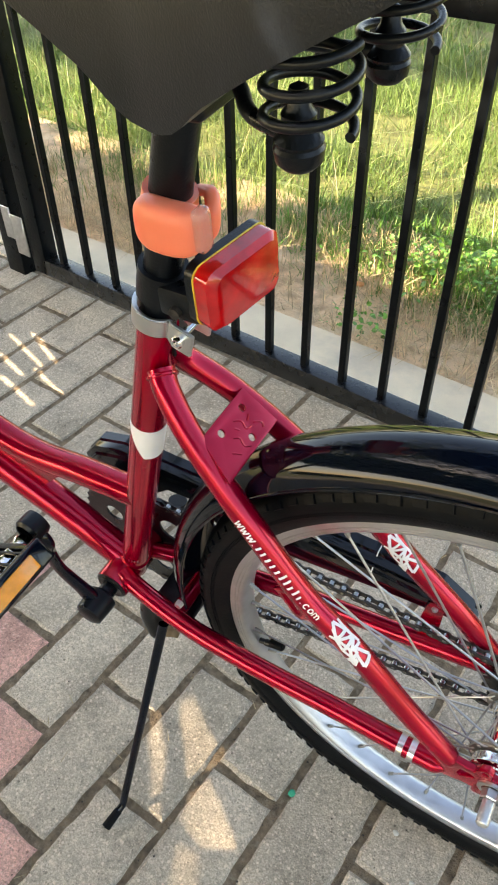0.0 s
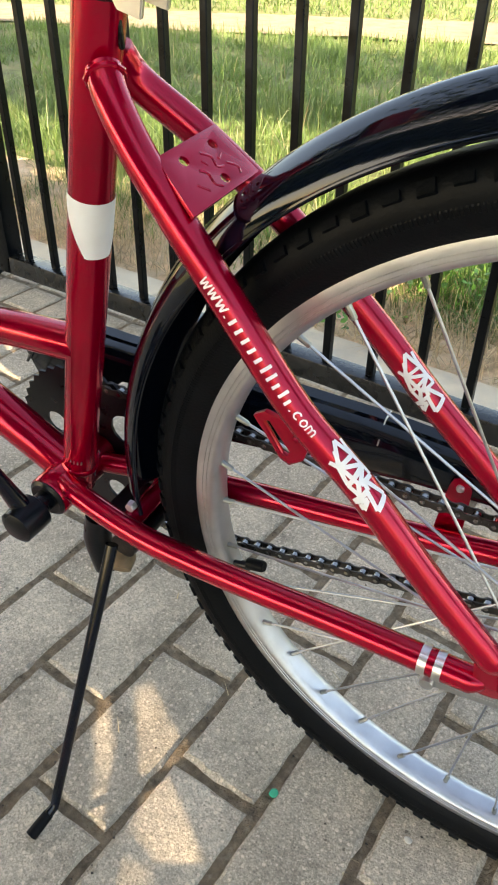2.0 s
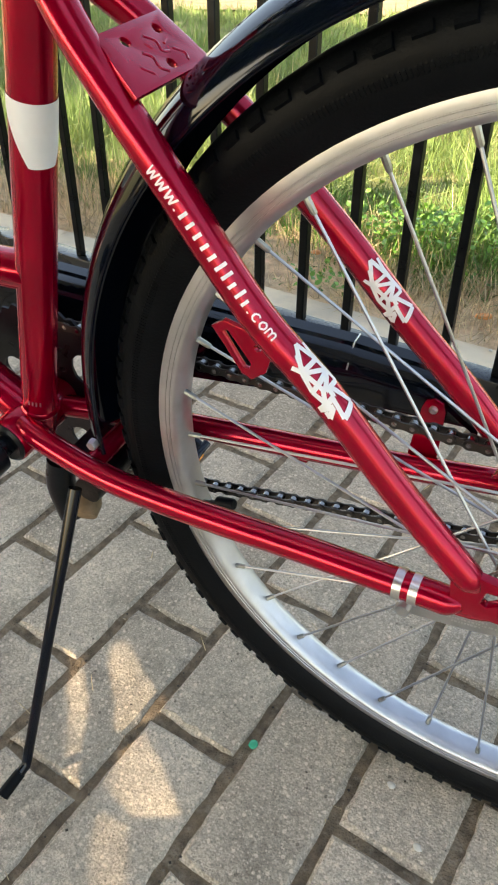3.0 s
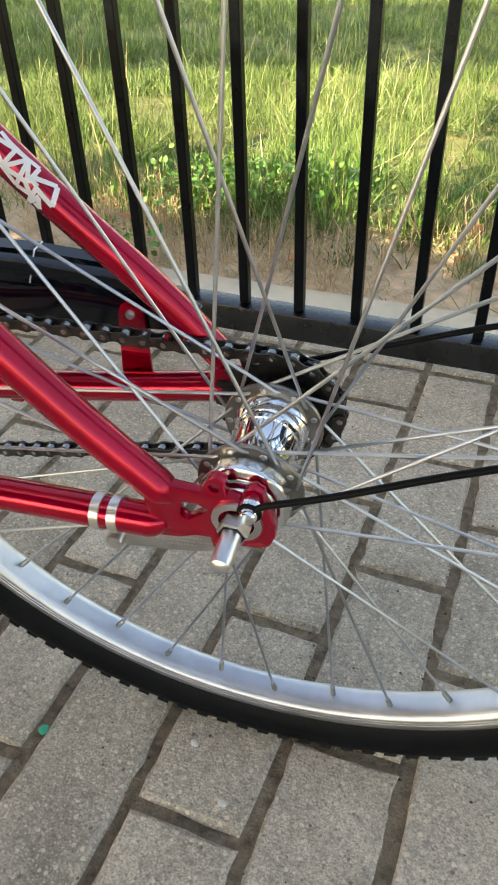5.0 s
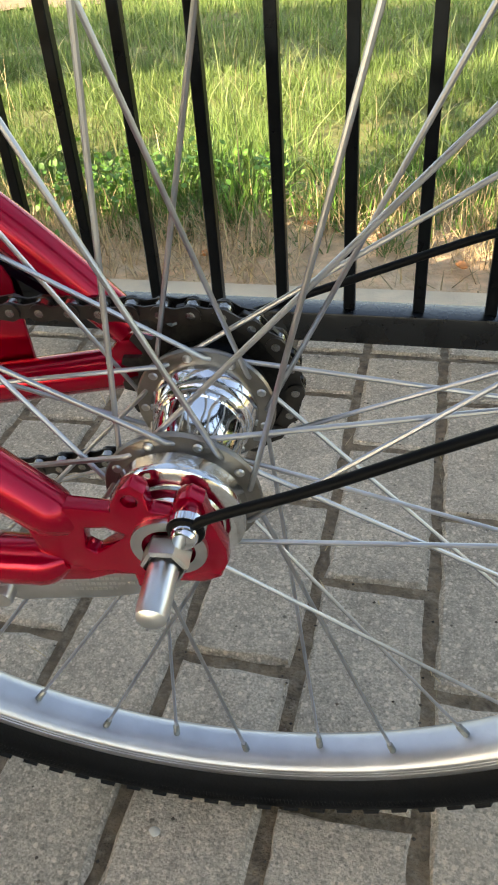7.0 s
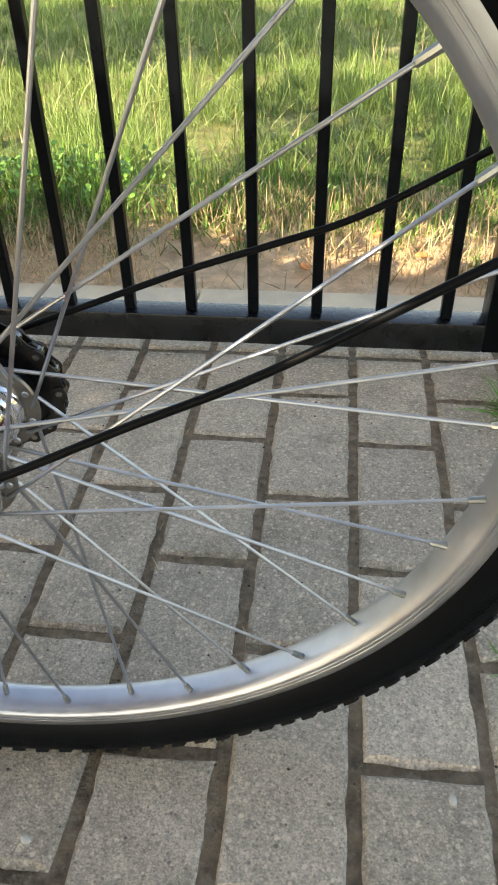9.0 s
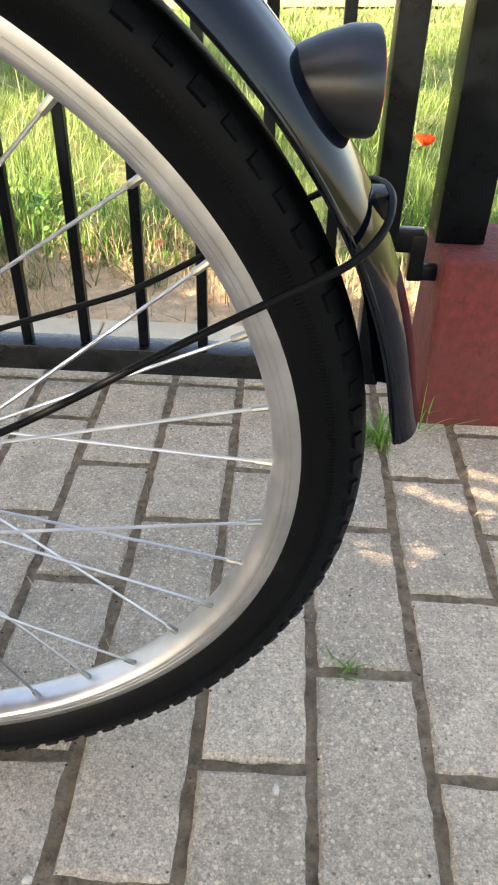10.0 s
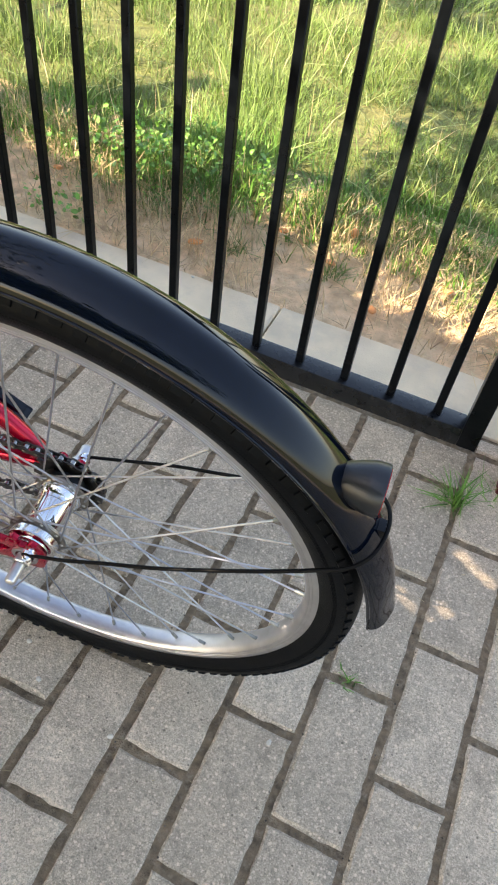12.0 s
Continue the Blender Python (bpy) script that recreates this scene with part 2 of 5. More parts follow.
def tube(points, radius, seg=16, bm=None, caps=True, flat=1.0):
    """A round bar along points; radius is one number or one a point; flat squeezes it along its second side."""
    bm = bm or bmesh.new()
    pts = [Vector(p) for p in points]
    rad = radius if isinstance(radius, (list, tuple)) else [radius] * len(pts)
    if len(rad) != len(pts):
        rad = [float(q) for q in np.interp(np.linspace(0, 1, len(pts)), np.linspace(0, 1, len(rad)), rad)]
    t0 = (pts[1] - pts[0]).normalized()
    side = t0.cross(Vector((0, 1, 0)) if abs(t0.y) < 0.9 else Vector((1, 0, 0))).normalized()
    rings = []
    for i, p in enumerate(pts):
        t = (pts[min(i + 1, len(pts) - 1)] - pts[max(i - 1, 0)]).normalized()
        side = (side - t * side.dot(t)).normalized()
        up = t.cross(side)
        rings.append([bm.verts.new(p + rad[i] * (math.cos(a) * side + flat * math.sin(a) * up)) for a in (2 * math.pi * k / seg for k in range(seg))])
    for a, b in zip(rings, rings[1:]):
        for k in range(seg):
            bm.faces.new((a[k], a[(k + 1) % seg], b[(k + 1) % seg], b[k]))
    if caps:
        bm.faces.new(rings[0][::-1])
        bm.faces.new(rings[-1])
    return bm


def lathe(profile, at=(0, 0, 0), axis="y", seg=32, bm=None, arc=None, close=False):
    """Turns (radius, along) pairs round an axis through the point at."""
    bm = bm or bmesh.new()
    at = Vector(at)
    rings = []
    a0, a1 = arc or (0, 2 * math.pi)
    n = seg if arc is None else seg + 1
    for r, h in profile:
        ring = []
        for k in range(n):
            a = a0 + (a1 - a0) * k / seg
            c, s = r * math.cos(a), r * math.sin(a)
            ring.append(bm.verts.new(at + Vector({"y": (c, h, s), "x": (h, c, s), "z": (c, s, h)}[axis])))
        rings.append(ring)
    pairs = list(zip(rings, rings[1:])) + ([(rings[-1], rings[0])] if close else [])
    for a, b in pairs:
        for k in range(seg if arc is None else seg):
            if arc is None:
                bm.faces.new((a[k], a[(k + 1) % n], b[(k + 1) % n], b[k]))
            else:
                bm.faces.new((a[k], a[k + 1], b[k + 1], b[k]))
    if arc is not None and close:
        bm.faces.new([r[0] for r in rings][::-1])
        bm.faces.new([r[-1] for r in rings])
    bmesh.ops.remove_doubles(bm, verts=bm.verts, dist=1e-6)
    bmesh.ops.recalc_face_normals(bm, faces=bm.faces)
    return bm


def block(size, at=(0, 0, 0), bevel=0.002, seg=2, turn=None, bm=None):
    """A bevelled box with its middle at the point at."""
    own = bmesh.new()
    bmesh.ops.create_cube(own, size=1)
    bmesh.ops.scale(own, vec=size, verts=own.verts)
    if bevel:
        bmesh.ops.bevel(own, geom=own.edges[:], offset=bevel, segments=seg, profile=0.6, affect="EDGES")
    m = Matrix.Translation(at) @ (turn.to_4x4() if turn else Matrix.Identity(4))
    own.transform(m)
    if bm is None:
        return own
    me = bpy.data.meshes.new("tmp")
    own.to_mesh(me)
    own.free()
    bm.from_mesh(me)
    bpy.data.meshes.remove(me)
    return bm


def plate(outline, y0, y1, holes=(), bevel=0.0):
    """A flat plate: an outline of (x, z) with holes, from y0 to y1."""
    bm = bmesh.new()
    edges = []
    for loop in (outline, *holes):
        vs = [bm.verts.new((x, y0, z)) for x, z in loop]
        edges += [bm.edges.new((vs[i], vs[(i + 1) % len(vs)])) for i in range(len(vs))]
    bmesh.ops.triangle_fill(bm, use_beauty=True, edges=edges)
    got = bmesh.ops.extrude_face_region(bm, geom=bm.faces[:])
    bmesh.ops.translate(bm, vec=(0, y1 - y0, 0), verts=[g for g in got["geom"] if isinstance(g, bmesh.types.BMVert)])
    bmesh.ops.recalc_face_normals(bm, faces=bm.faces)
    if bevel:
        sharp = [e for e in bm.edges if e.is_manifold and e.calc_face_angle(0) > 1.0]
        bmesh.ops.bevel(bm, geom=sharp, offset=bevel, segments=2, profile=0.6, affect="EDGES")
    return bm


def disc_loop(x, z, r, n=12):
    return [(x + r * math.cos(2 * math.pi * k / n), z + r * math.sin(2 * math.pi * k / n)) for k in range(n)]


# ---------------------------------------------------------------- ground
def sheet(name, x0, x1, y0, y1, z, mat, nx=1, ny=1, rough=0.0, kind="structure", label="", category=""):
    bm = bmesh.new()
    bmesh.ops.create_grid(bm, x_segments=nx, y_segments=ny, size=0.5)
    for v in bm.verts:
        v.co = Vector((x0 + (v.co.x + 0.5) * (x1 - x0), y0 + (v.co.y + 0.5) * (y1 - y0), z))
        if rough:
            v.co.z += rough * noise.noise(v.co * 6) + rough * 0.6 * noise.noise(v.co * 19)
    return tagged(part(name, bm, mat), label, category, kind=kind)


ground = sheet("ground", -400, 400, -400, 400, -0.045, M_LAWN, label="wide grassy ground round the paving", category="ground")
soil = sheet("soil", -7, 5, 0.68, 1.25, -0.012, M_SOIL, 220, 24, 0.012, label="strip of dry bare soil behind the gate", category="soil")
lawn = sheet("lawn", -12, 9, 1.05, 16, -0.02, M_LAWN, 160, 120, 0.02, label="uneven lawn soil under long grass", category="lawn")
strip_bm = bmesh.new()
for k in range(7):
    block((1.0 - 0.003, 0.156, 0.06), (-3.5 + k * 1.0 - 0.35, 0.625, -0.031), 0.004, 1, bm=strip_bm)
tagged(part("kerb_strip", strip_bm, M_STRIP), "pale concrete edging strip under the gate", "edging", kind="structure")
pavement = sheet("pavement", -4.2, 3.2, -3.4, 0.547, -0.0040, M_SAND, 240, 130, 0.0016, label="block paving with sandy joints", category="pavement")

# ---------------------------------------------------------------- gate
BAR_X0, BAR_STEP, GATE_Y = 0.099, 0.0840, 0.484
gate = tagged(empty("gate", Matrix.Translation((0, GATE_Y, 0))), "closed black steel gate with upright square bars", "gate")
bar_bm = block((0.0140, 0.0140, 0.63), (0, 0, 0.074 + 0.315), 0.0014, 1)
bar_me = bpy.data.meshes.new("bar")
bar_bm.to_mesh(bar_me)
bar_bm.free()
for k in range(1, 21):
    b_ = shared("bar", bar_me, M_GATE, gate, "black square steel bar" if k == 1 else "")
    b_.location = (BAR_X0 - BAR_STEP * k, 0, 0)
part("bottom_rail", block((1.70, 0.040, 0.040), (-0.785, 0, 0.054), 0.003, 2), M_RAIL, gate, "black box-section bottom rail with glossy top")
part("top_rail", block((1.72, 0.040, 0.040), (-0.785, 0, 0.722), 0.003, 2), M_GATE, gate)
part("stile", block((0.034, 0.040, 0.705), (0.081, 0, 0.034 + 0.3525), 0.003, 2), M_GATE, gate)
part("stile", block((0.045, 0.040, 0.705), (-1.647, 0, 0.034 + 0.3525), 0.003, 2), M_GATE, gate)
hinge = part("hinge", block((0.034, 0.018, 0.030), (0.114, -0.006, 0.244), 0.003, 2), M_GATE, gate, "black welded gate hinge")
part("pin", block((0.020, 0.020, 0.062), (0.126, -0.006, 0.222), 0.004, 2), M_GATE, hinge)
part("knuckle", block((0.026, 0.016, 0.020), (0.142, -0.006, 0.202), 0.003, 2), M_GATE, hinge)
part("latch_plate", block((0.040, 0.004, 0.10), (-1.692, -0.024, 0.12), 0.0015, 1), M_ZINC, gate, "grey zinc latch plate")

# post and its painted base
post = tagged(empty("gate_post", Matrix.Translation((0.181, 0.522, 0))), "black steel gate post on a red painted concrete base", "post")
part("shaft", block((0.064, 0.064, 0.62), (0, 0, 0.235 + 0.31), 0.004, 2), M_GATE, post, "black square post tube")
base_bm = block((0.60, 0.145, 0.250), (0.276, -0.0130, 0.1100), 0.010, 3)
for v in base_bm.verts:
    v.co += 0.004 * noise.noise_vector(v.co * 14)
    v.co.x += (0.24 - v.co.z) * (-0.02 if v.co.x < 0.2 else 0.02)
    v.co.y -= (0.24 - v.co.z) * 0.05
part("base", base_bm, M_PLINTH, post, "rough red painted concrete base")
post_left = tagged(empty("gate_post", Matrix.Translation((-1.755, 0.50, 0))), "dark steel latch post beside the gate", "post")
part("shaft", block((0.06, 0.06, 0.86), (0, 0, 0.42), 0.004, 2), M_GATE, post_left)
part("striker", block((0.03, 0.004, 0.08), (0.02, -0.034, 0.14), 0.0015, 1), M_ZINC, post_left, "grey zinc striker plate")

# ---------------------------------------------------------------- bicycle
BX = Vector((0.99479, 0.10194, 0.00000))
BY = Vector((-0.10144, 0.98995, 0.09857))
BZ = Vector((0.01005, -0.09806, 0.99513))
BIKE = Matrix((( BX.x, BY.x, BZ.x, -0.3136), (BX.y, BY.y, BZ.y, -0.0928), (BX.z, BY.z, BZ.z, 0.0), (0, 0, 0, 1)))
bike = tagged(empty("bicycle", BIKE), "red step-through bicycle with black mudguard on its kickstand", "bicycle")
AX = Vector((0.001, 0.0, 0.318))          # rear axle

# frame
frame_ob = empty("frame")
frame_ob.parent = bike
ST = Vector((0.272, 0, 1)).normalized()
SEAT = lambda z: Vector((-0.3175 + (z - 0.648) * 0.272, 0, z))
part("seat_tube", tube([SEAT(0.275), SEAT(0.664)], 0.0146, 28), M_RED, frame_ob, "red painted seat tube")
part("top_tube", tube(smooth_path([(-0.378, 0, 0.433), (-0.445, 0, 0.429), (-0.510, 0, 0.422), (-0.565, 0, 0.432), (-0.64, 0, 0.47), (-0.76, 0, 0.555), (-0.93, 0, 0.70)]), 0.0148, 24), M_RED, frame_ob)
part("down_tube", tube([(-0.422, 0, 0.287), (-0.50, 0, 0.332), (-0.590, 0, 0.377), (-0.95, 0, 0.570)], [0.0176, 0.0185, 0.0195, 0.0200], 24), M_RED, frame_ob)
part("gusset", plate([(-0.470, 0.418), (-0.60, 0.440), (-0.64, 0.44), (-0.62, 0.395), (-0.53, 0.355)], -0.0045, 0.0045, (), 0.002), M_RED, frame_ob)
part("bottom_bracket", lathe([(0.0165, -0.0365), (0.0190, -0.0365), (0.0197, -0.035), (0.0197, 0.035), (0.0190, 0.0365), (0.0165, 0.0365)], (-0.422, 0, 0.284), seg=28), M_RED, frame_ob)
part("bearing_cup", lathe([(0.0, -0.0385), (0.011, -0.0385), (0.0155, -0.0395), (0.0185, -0.0375), (0.0185, -0.03)], (-0.422, 0, 0.284), seg=28), M_SATIN, frame_ob, "black bearing cup")
L_STAY = smooth_path([(-0.310, -0.010, 0.630), (-0.301, -0.018, 0.619), (-0.282, -0.027, 0.597), (-0.258, -0.034, 0.571), (-0.226, -0.040, 0.534), (-0.179, -0.044, 0.473), (-0.137, -0.045, 0.432), (-0.086, -0.047, 0.374), (-0.042, -0.049, 0.330)], 6)
R_STAY = smooth_path([(-0.316, 0.010, 0.634), (-0.310, 0.020, 0.616), (-0.278, 0.031, 0.588), (-0.229, 0.039, 0.545), (-0.167, 0.047, 0.480), (-0.126, 0.049, 0.435), (-0.073, 0.051, 0.381), (-0.036, 0.052, 0.338)], 6)
STAY_R = [0.0100, 0.0100, 0.0100, 0.0101, 0.0101, 0.0101, 0.0099, 0.0094]
stay_l = part("seat_stay", tube(L_STAY, STAY_R, 22), M_RED, frame_ob, "red seat stay with white web address and line pattern")
stay_r = part("seat_stay", tube(R_STAY, STAY_R, 22), M_RED, frame_ob)
L_CHAIN = smooth_path([(-0.412, -0.022, 0.295), (-0.393, -0.028, 0.294), (-0.348, -0.035, 0.289), (-0.307, -0.040, 0.288), (-0.260, -0.043, 0.290), (-0.214, -0.045, 0.293), (-0.147, -0.046, 0.2965), (-0.093, -0.048, 0.2995), (-0.051, -0.049, 0.301)], 6)
R_CHAIN = smooth_path([(-0.412, 0.022, 0.285), (-0.348, 0.036, 0.285), (-0.275, 0.044, 0.289), (-0.193, 0.048, 0.296), (-0.111, 0.050, 0.306), (-0.040, 0.052, 0.316)], 6)
part("chain_stay", tube(L_CHAIN, [0.0100, 0.0103, 0.0103, 0.0101, 0.0098], 20), M_RED, frame_ob)
part("chain_stay", tube(R_CHAIN, [0.0100, 0.0103, 0.0103, 0.0101, 0.0098], 20), M_RED, frame_ob)
part("stay_bridge", tube([(-0.338, -0.036, 0.288), (-0.338, 0.036, 0.286)], 0.009, 14), M_RED, frame_ob)
DROP = [(-0.0500, 0.2930), (-0.0480, 0.3050), (-0.0500, 0.3220), (-0.0410, 0.3340), (-0.0330, 0.3345), (-0.0179, 0.3330), (-0.0166, 0.3375), (-0.0126, 0.3443), (-0.0080, 0.3465), (-0.0040, 0.3426),
        (-0.0036, 0.3341), (0.0037, 0.3329), (0.0050, 0.3384), (0.0078, 0.3415), (0.0112, 0.3425), (0.0153, 0.3394), (0.0163, 0.3320), (0.0182, 0.3250), (0.0208, 0.3165), (0.0207, 0.3092),
        (0.0173, 0.3009), (0.0104, 0.2974), (-0.002, 0.2970), (-0.0060, 0.2905), (-0.0130, 0.2900), (-0.0148, 0.2930), (-0.0152, 0.2995), (-0.0226, 0.2992), (-0.0330, 0.2950)]
HOLE = [(-0.0285, 0.3239), (-0.0208, 0.3246), (-0.0150, 0.3216), (-0.0160, 0.3196), (-0.0269, 0.3108), (-0.0303, 0.3134)]
EYE = disc_loop(-0.0098, 0.3385, 0.0027, 10)
DROP_FAR = [(-0.0330, 0.3050), (-0.0480, 0.3100)] + DROP[2:-1]
for side in (-1, 1):
    part("dropout", plate(DROP if side < 0 else DROP_FAR, side * 0.0495 - 0.0034, side * 0.0495 + 0.0034, [HOLE, EYE], 0.0014), M_RED, frame_ob, "red steel dropout plate")
for end, tip, r0 in ((L_CHAIN[-1], Vector((-0.0395, -0.0500, 0.3040)), 0.0098), (L_STAY[-1], Vector((-0.0335, -0.0500, 0.3225)), 0.0094), (R_CHAIN[-1], Vector((-0.028, 0.0505, 0.3165)), 0.0097)):
    part("crimped_end", tube([Vector(end).lerp(tip, f) for f in (-0.05, 0.25, 0.5, 0.75, 1.0)], [r0, r0 * 0.97, r0 * 0.85, r0 * 0.66, r0 * 0.42], 18), M_RED, frame_ob)
for ring_c, ring_r in ((SEAT(0.300), 0.0156),):
    part("weld", tube([ring_c - ST * 0.0035, ring_c - ST * 0.0018, ring_c, ring_c + ST * 0.0018, ring_c + ST * 0.0035], [ring_r - 0.0008, ring_r + 0.0004, ring_r + 0.0009, ring_r + 0.0004, ring_r - 0.0008], 26), M_RED, frame_ob)
mount = part("mount_plate", plate([(-0.0400, -0.0185), (0.0300, -0.0185), (0.0290, 0.0180), (-0.0290, 0.0180)], -0.0014, 0.0014,
             [disc_loop(-0.0136, 0.0088, 0.0031), disc_loop(0.0154, 0.0088, 0.0031), disc_loop(0.0025, -0.0108, 0.0031)], 0.0007), M_RED, frame_ob, "red pierced mounting plate between the stays")
mount.matrix_local = Matrix.Translation((-0.2555, 0, 0.5840)) @ Matrix(((0, -0.619, -0.785, 0), (1, 0, 0, 0), (0, -0.785, 0.619, 0), (0, 0, 0, 1)))
for ridge in (((-0.010, 0.000), (-0.006, -0.004), (-0.008, -0.010), (-0.004, -0.014)), ((0.001, 0.008), (0.006, 0.003), (0.004, -0.003), (0.009, -0.005)), ((0.013, -0.004), (0.018, -0.009), (0.016, -0.013)),
              ((-0.003, 0.004), (-0.001, 0.000)), ((-0.020, -0.006), (-0.015, -0.012)), ((0.010, 0.000), (0.015, 0.002))):
    part("ridge", tube(smooth_path([(x, -0.0010, z) for x, z in ridge], 4), 0.0010, 8), M_RED, mount)
tab_bm = plate([(-0.2150, 0.4630), (-0.2030, 0.4710), (-0.1850, 0.4670), (-0.1670, 0.4610), (-0.1590, 0.4470), (-0.1650, 0.4280), (-0.1790, 0.4170), (-0.1890, 0.4220), (-0.2020, 0.4440)],
               -0.036, -0.032, [disc_loop(-0.172, 0.451, 0.0035, 10), [(-0.2050, 0.4600), (-0.1990, 0.4620), (-0.1790, 0.4340), (-0.1810, 0.4270), (-0.1860, 0.4280)]], 0.001)
bmesh.ops.scale(tab_bm, vec=(0.68, 1, 0.68), space=Matrix.Translation((0.187, 0, -0.444)), verts=tab_bm.verts)
part("brake_tab", tab_bm, M_RED, frame_ob, "red slotted tab on the stay").location = (-0.004, -0.004, -0.002)
guard_tab = part("guard_tab", plate([(-0.112, 0.306), (-0.090, 0.306), (-0.089, 0.356), (-0.0915, 0.3625), (-0.0975, 0.3655), (-0.1035, 0.3625), (-0.106, 0.356)], 0.0600, 0.0625, (), 0.0008), M_RED, frame_ob)
part("bolt", lathe([(0, -0.003), (0.0020, -0.003), (0.0032, -0.0015), (0.0032, 0.0)], (-0.0975, 0.0600, 0.3565), seg=12), M_ZINC, guard_tab, "zinc screw")
line = [(0.0345, -0.0118), (0.0270, -0.0116), (0.0195, -0.0112)] + [(0.0168 * math.cos(radians(a)), 0.0168 * math.sin(radians(a))) for a in range(-34, -327, -8)] + [(0.0195, 0.0112), (0.0270, 0.0116), (0.0345, 0.0118)]
bm = bmesh.new()
rows = []
for k, (x, y) in enumerate(line):
    (xa, ya), (xb, yb) = line[max(k - 1, 0)], line[min(k + 1, len(line) - 1)]
    t = Vector((xb - xa, yb - ya)).normalized()
    nx, ny, hh = -t.y * 0.0016, t.x * 0.0016, 0.0098 if min(k, len(line) - 1 - k) < 3 else 0.0080
    drop = -0.0022 if min(k, len(line) - 1 - k) < 3 else 0.0
    rows.append([bm.verts.new((x + sx * nx, y + sx * ny, sz * hh + drop)) for sx, sz in ((1, -1), (-1, -1), (-1, 1), (1, 1))])
for a, b in zip(rows, rows[1:]):
    for k in range(4):
        bm.faces.new((a[k], a[(k + 1) % 4], b[(k + 1) % 4], b[k]))
bm.faces.new(rows[0][::-1])
bm.faces.new(rows[-1])
bmesh.ops.recalc_face_normals(bm, faces=bm.faces)
bmesh.ops.bevel(bm, geom=[e for e in bm.edges if e.calc_face_angle(0) > 1.0], offset=0.0008, segments=2, affect="EDGES")
collar = part("seat_collar", bm, M_ALU, frame_ob, "silver aluminium seat clamp with two ears")
collar.matrix_local = Matrix.Translation(SEAT(0.6755)) @ Matrix.Rotation(math.atan(0.272), 4, "Y")
part("clamp_bolt", lathe([(0, -0.0015), (0.0020, -0.0015), (0.0020, -0.0042), (0.0034, -0.0046), (0.0044, -0.0036), (0.0044, 0.0), (0.0022, 0.001), (0.0022, 0.026)], (-0.2860, -0.0134, 0.6685), seg=16), M_CHROME, frame_ob)
part("seat_tube_slot", block((0.003, 0.0032, 0.024), SEAT(0.650) + Vector((0.0140, -0.001, 0)), 0.0008, 1), M_SATIN, frame_ob, "dark slot in the seat tube")
for path in (L_STAY,):
    d = (path[4] - path[0]).normalized()
    bead = []
    for k in range(25):
        a = 2 * math.pi * k / 24
        u = d.cross(Vector((0, 1, 0))).normalized()
        bead.append(path[1] + d * 0.002 + (math.cos(a) * u + math.sin(a) * d.cross(u)) * 0.0102)
    part("weld", tube(bead, [0.0014 if k % 2 else 0.0019 for k in range(25)], 8), M_RED, frame_ob)



def on_tube(path, radii, s, ang, lift=0.0):
    """A point on a stay: s from 0 to 1 along it, ang round it in degrees from the side that faces outwards."""
    f = s * (len(path) - 1)
    i = min(int(f), len(path) - 2)
    p = path[i].lerp(path[i + 1], f - i)
    t = (path[i + 1] - path[i]).normalized()
    side = Vector((0, 1, 0)) - t * t.y
    side.normalize()
    up = t.cross(side)
    r = float(np.interp(s, np.linspace(0, 1, len(radii)), radii)) + lift
    return p + r * (math.cos(radians(ang)) * side + math.sin(radians(ang)) * up)


def ribbon(path, radii, line, width, lift=0.0005, steps=6):
    """A thin strip laid on a tube along a line of (s, angle), width in metres."""
    bm = bmesh.new()
    length = sum((b - a).length for a, b in zip(path, path[1:]))
    rows = []
    for (s0, a0), (s1, a1) in zip(line, line[1:]):
        ds, da = (s1 - s0) * length, radians(a1 - a0) * 0.010
        d = math.hypot(ds, da) or 1
        ns, na = -da / d * width / 2 / length, math.degrees(ds / d * width / 2 / 0.010)
        prev = None
        for k in range(steps + 1):
            t = k / steps
            s, a = s0 + (s1 - s0) * t, a0 + (a1 - a0) * t
            pair = [bm.verts.new(on_tube(path, radii, s + ns, a + na, lift)), bm.verts.new(on_tube(path, radii, s - ns, a - na, lift))]
            if prev:
                bm.faces.new((prev[0], prev[1], pair[1], pair[0]))
            prev = pair
    bmesh.ops.recalc_face_normals(bm, faces=bm.faces)
    return bm


# white web address: the common letters drawn in strokes, the name in it as plain bars; below it the line pattern
STROKES = {"w": ((0, 0.7), (0.22, 0), (0.5, 0.6), (0.78, 0), (1, 0.7)), "c": ((0.9, 0.6), (0.5, 0.7), (0.1, 0.5), (0.1, 0.2), (0.5, 0), (0.9, 0.1)),
           "o": ((0.5, 0.7), (0.1, 0.5), (0.1, 0.2), (0.5, 0), (0.9, 0.2), (0.9, 0.5), (0.5, 0.7)), "m": ((0, 0), (0, 0.7), (0.28, 0.66), (0.5, 0.5), (0.5, 0), (0.5, 0.5), (0.75, 0.68), (1, 0.5), (1, 0)),
           ".": ((0.3, 0.0), (0.3, 0.12)), "|": ((0.4, 0.0), (0.4, 0.7)), "!": ((0.4, 0.0), (0.4, 1.0))}
WIDE = {"w": 1.25, "m": 1.3, ".": 0.5, "|": 0.85, "!": 0.75}
TEXT = "www.|||||!!|!|.com"
cursor, total = 0.0, sum(WIDE.get(ch, 1.0) for ch in TEXT)
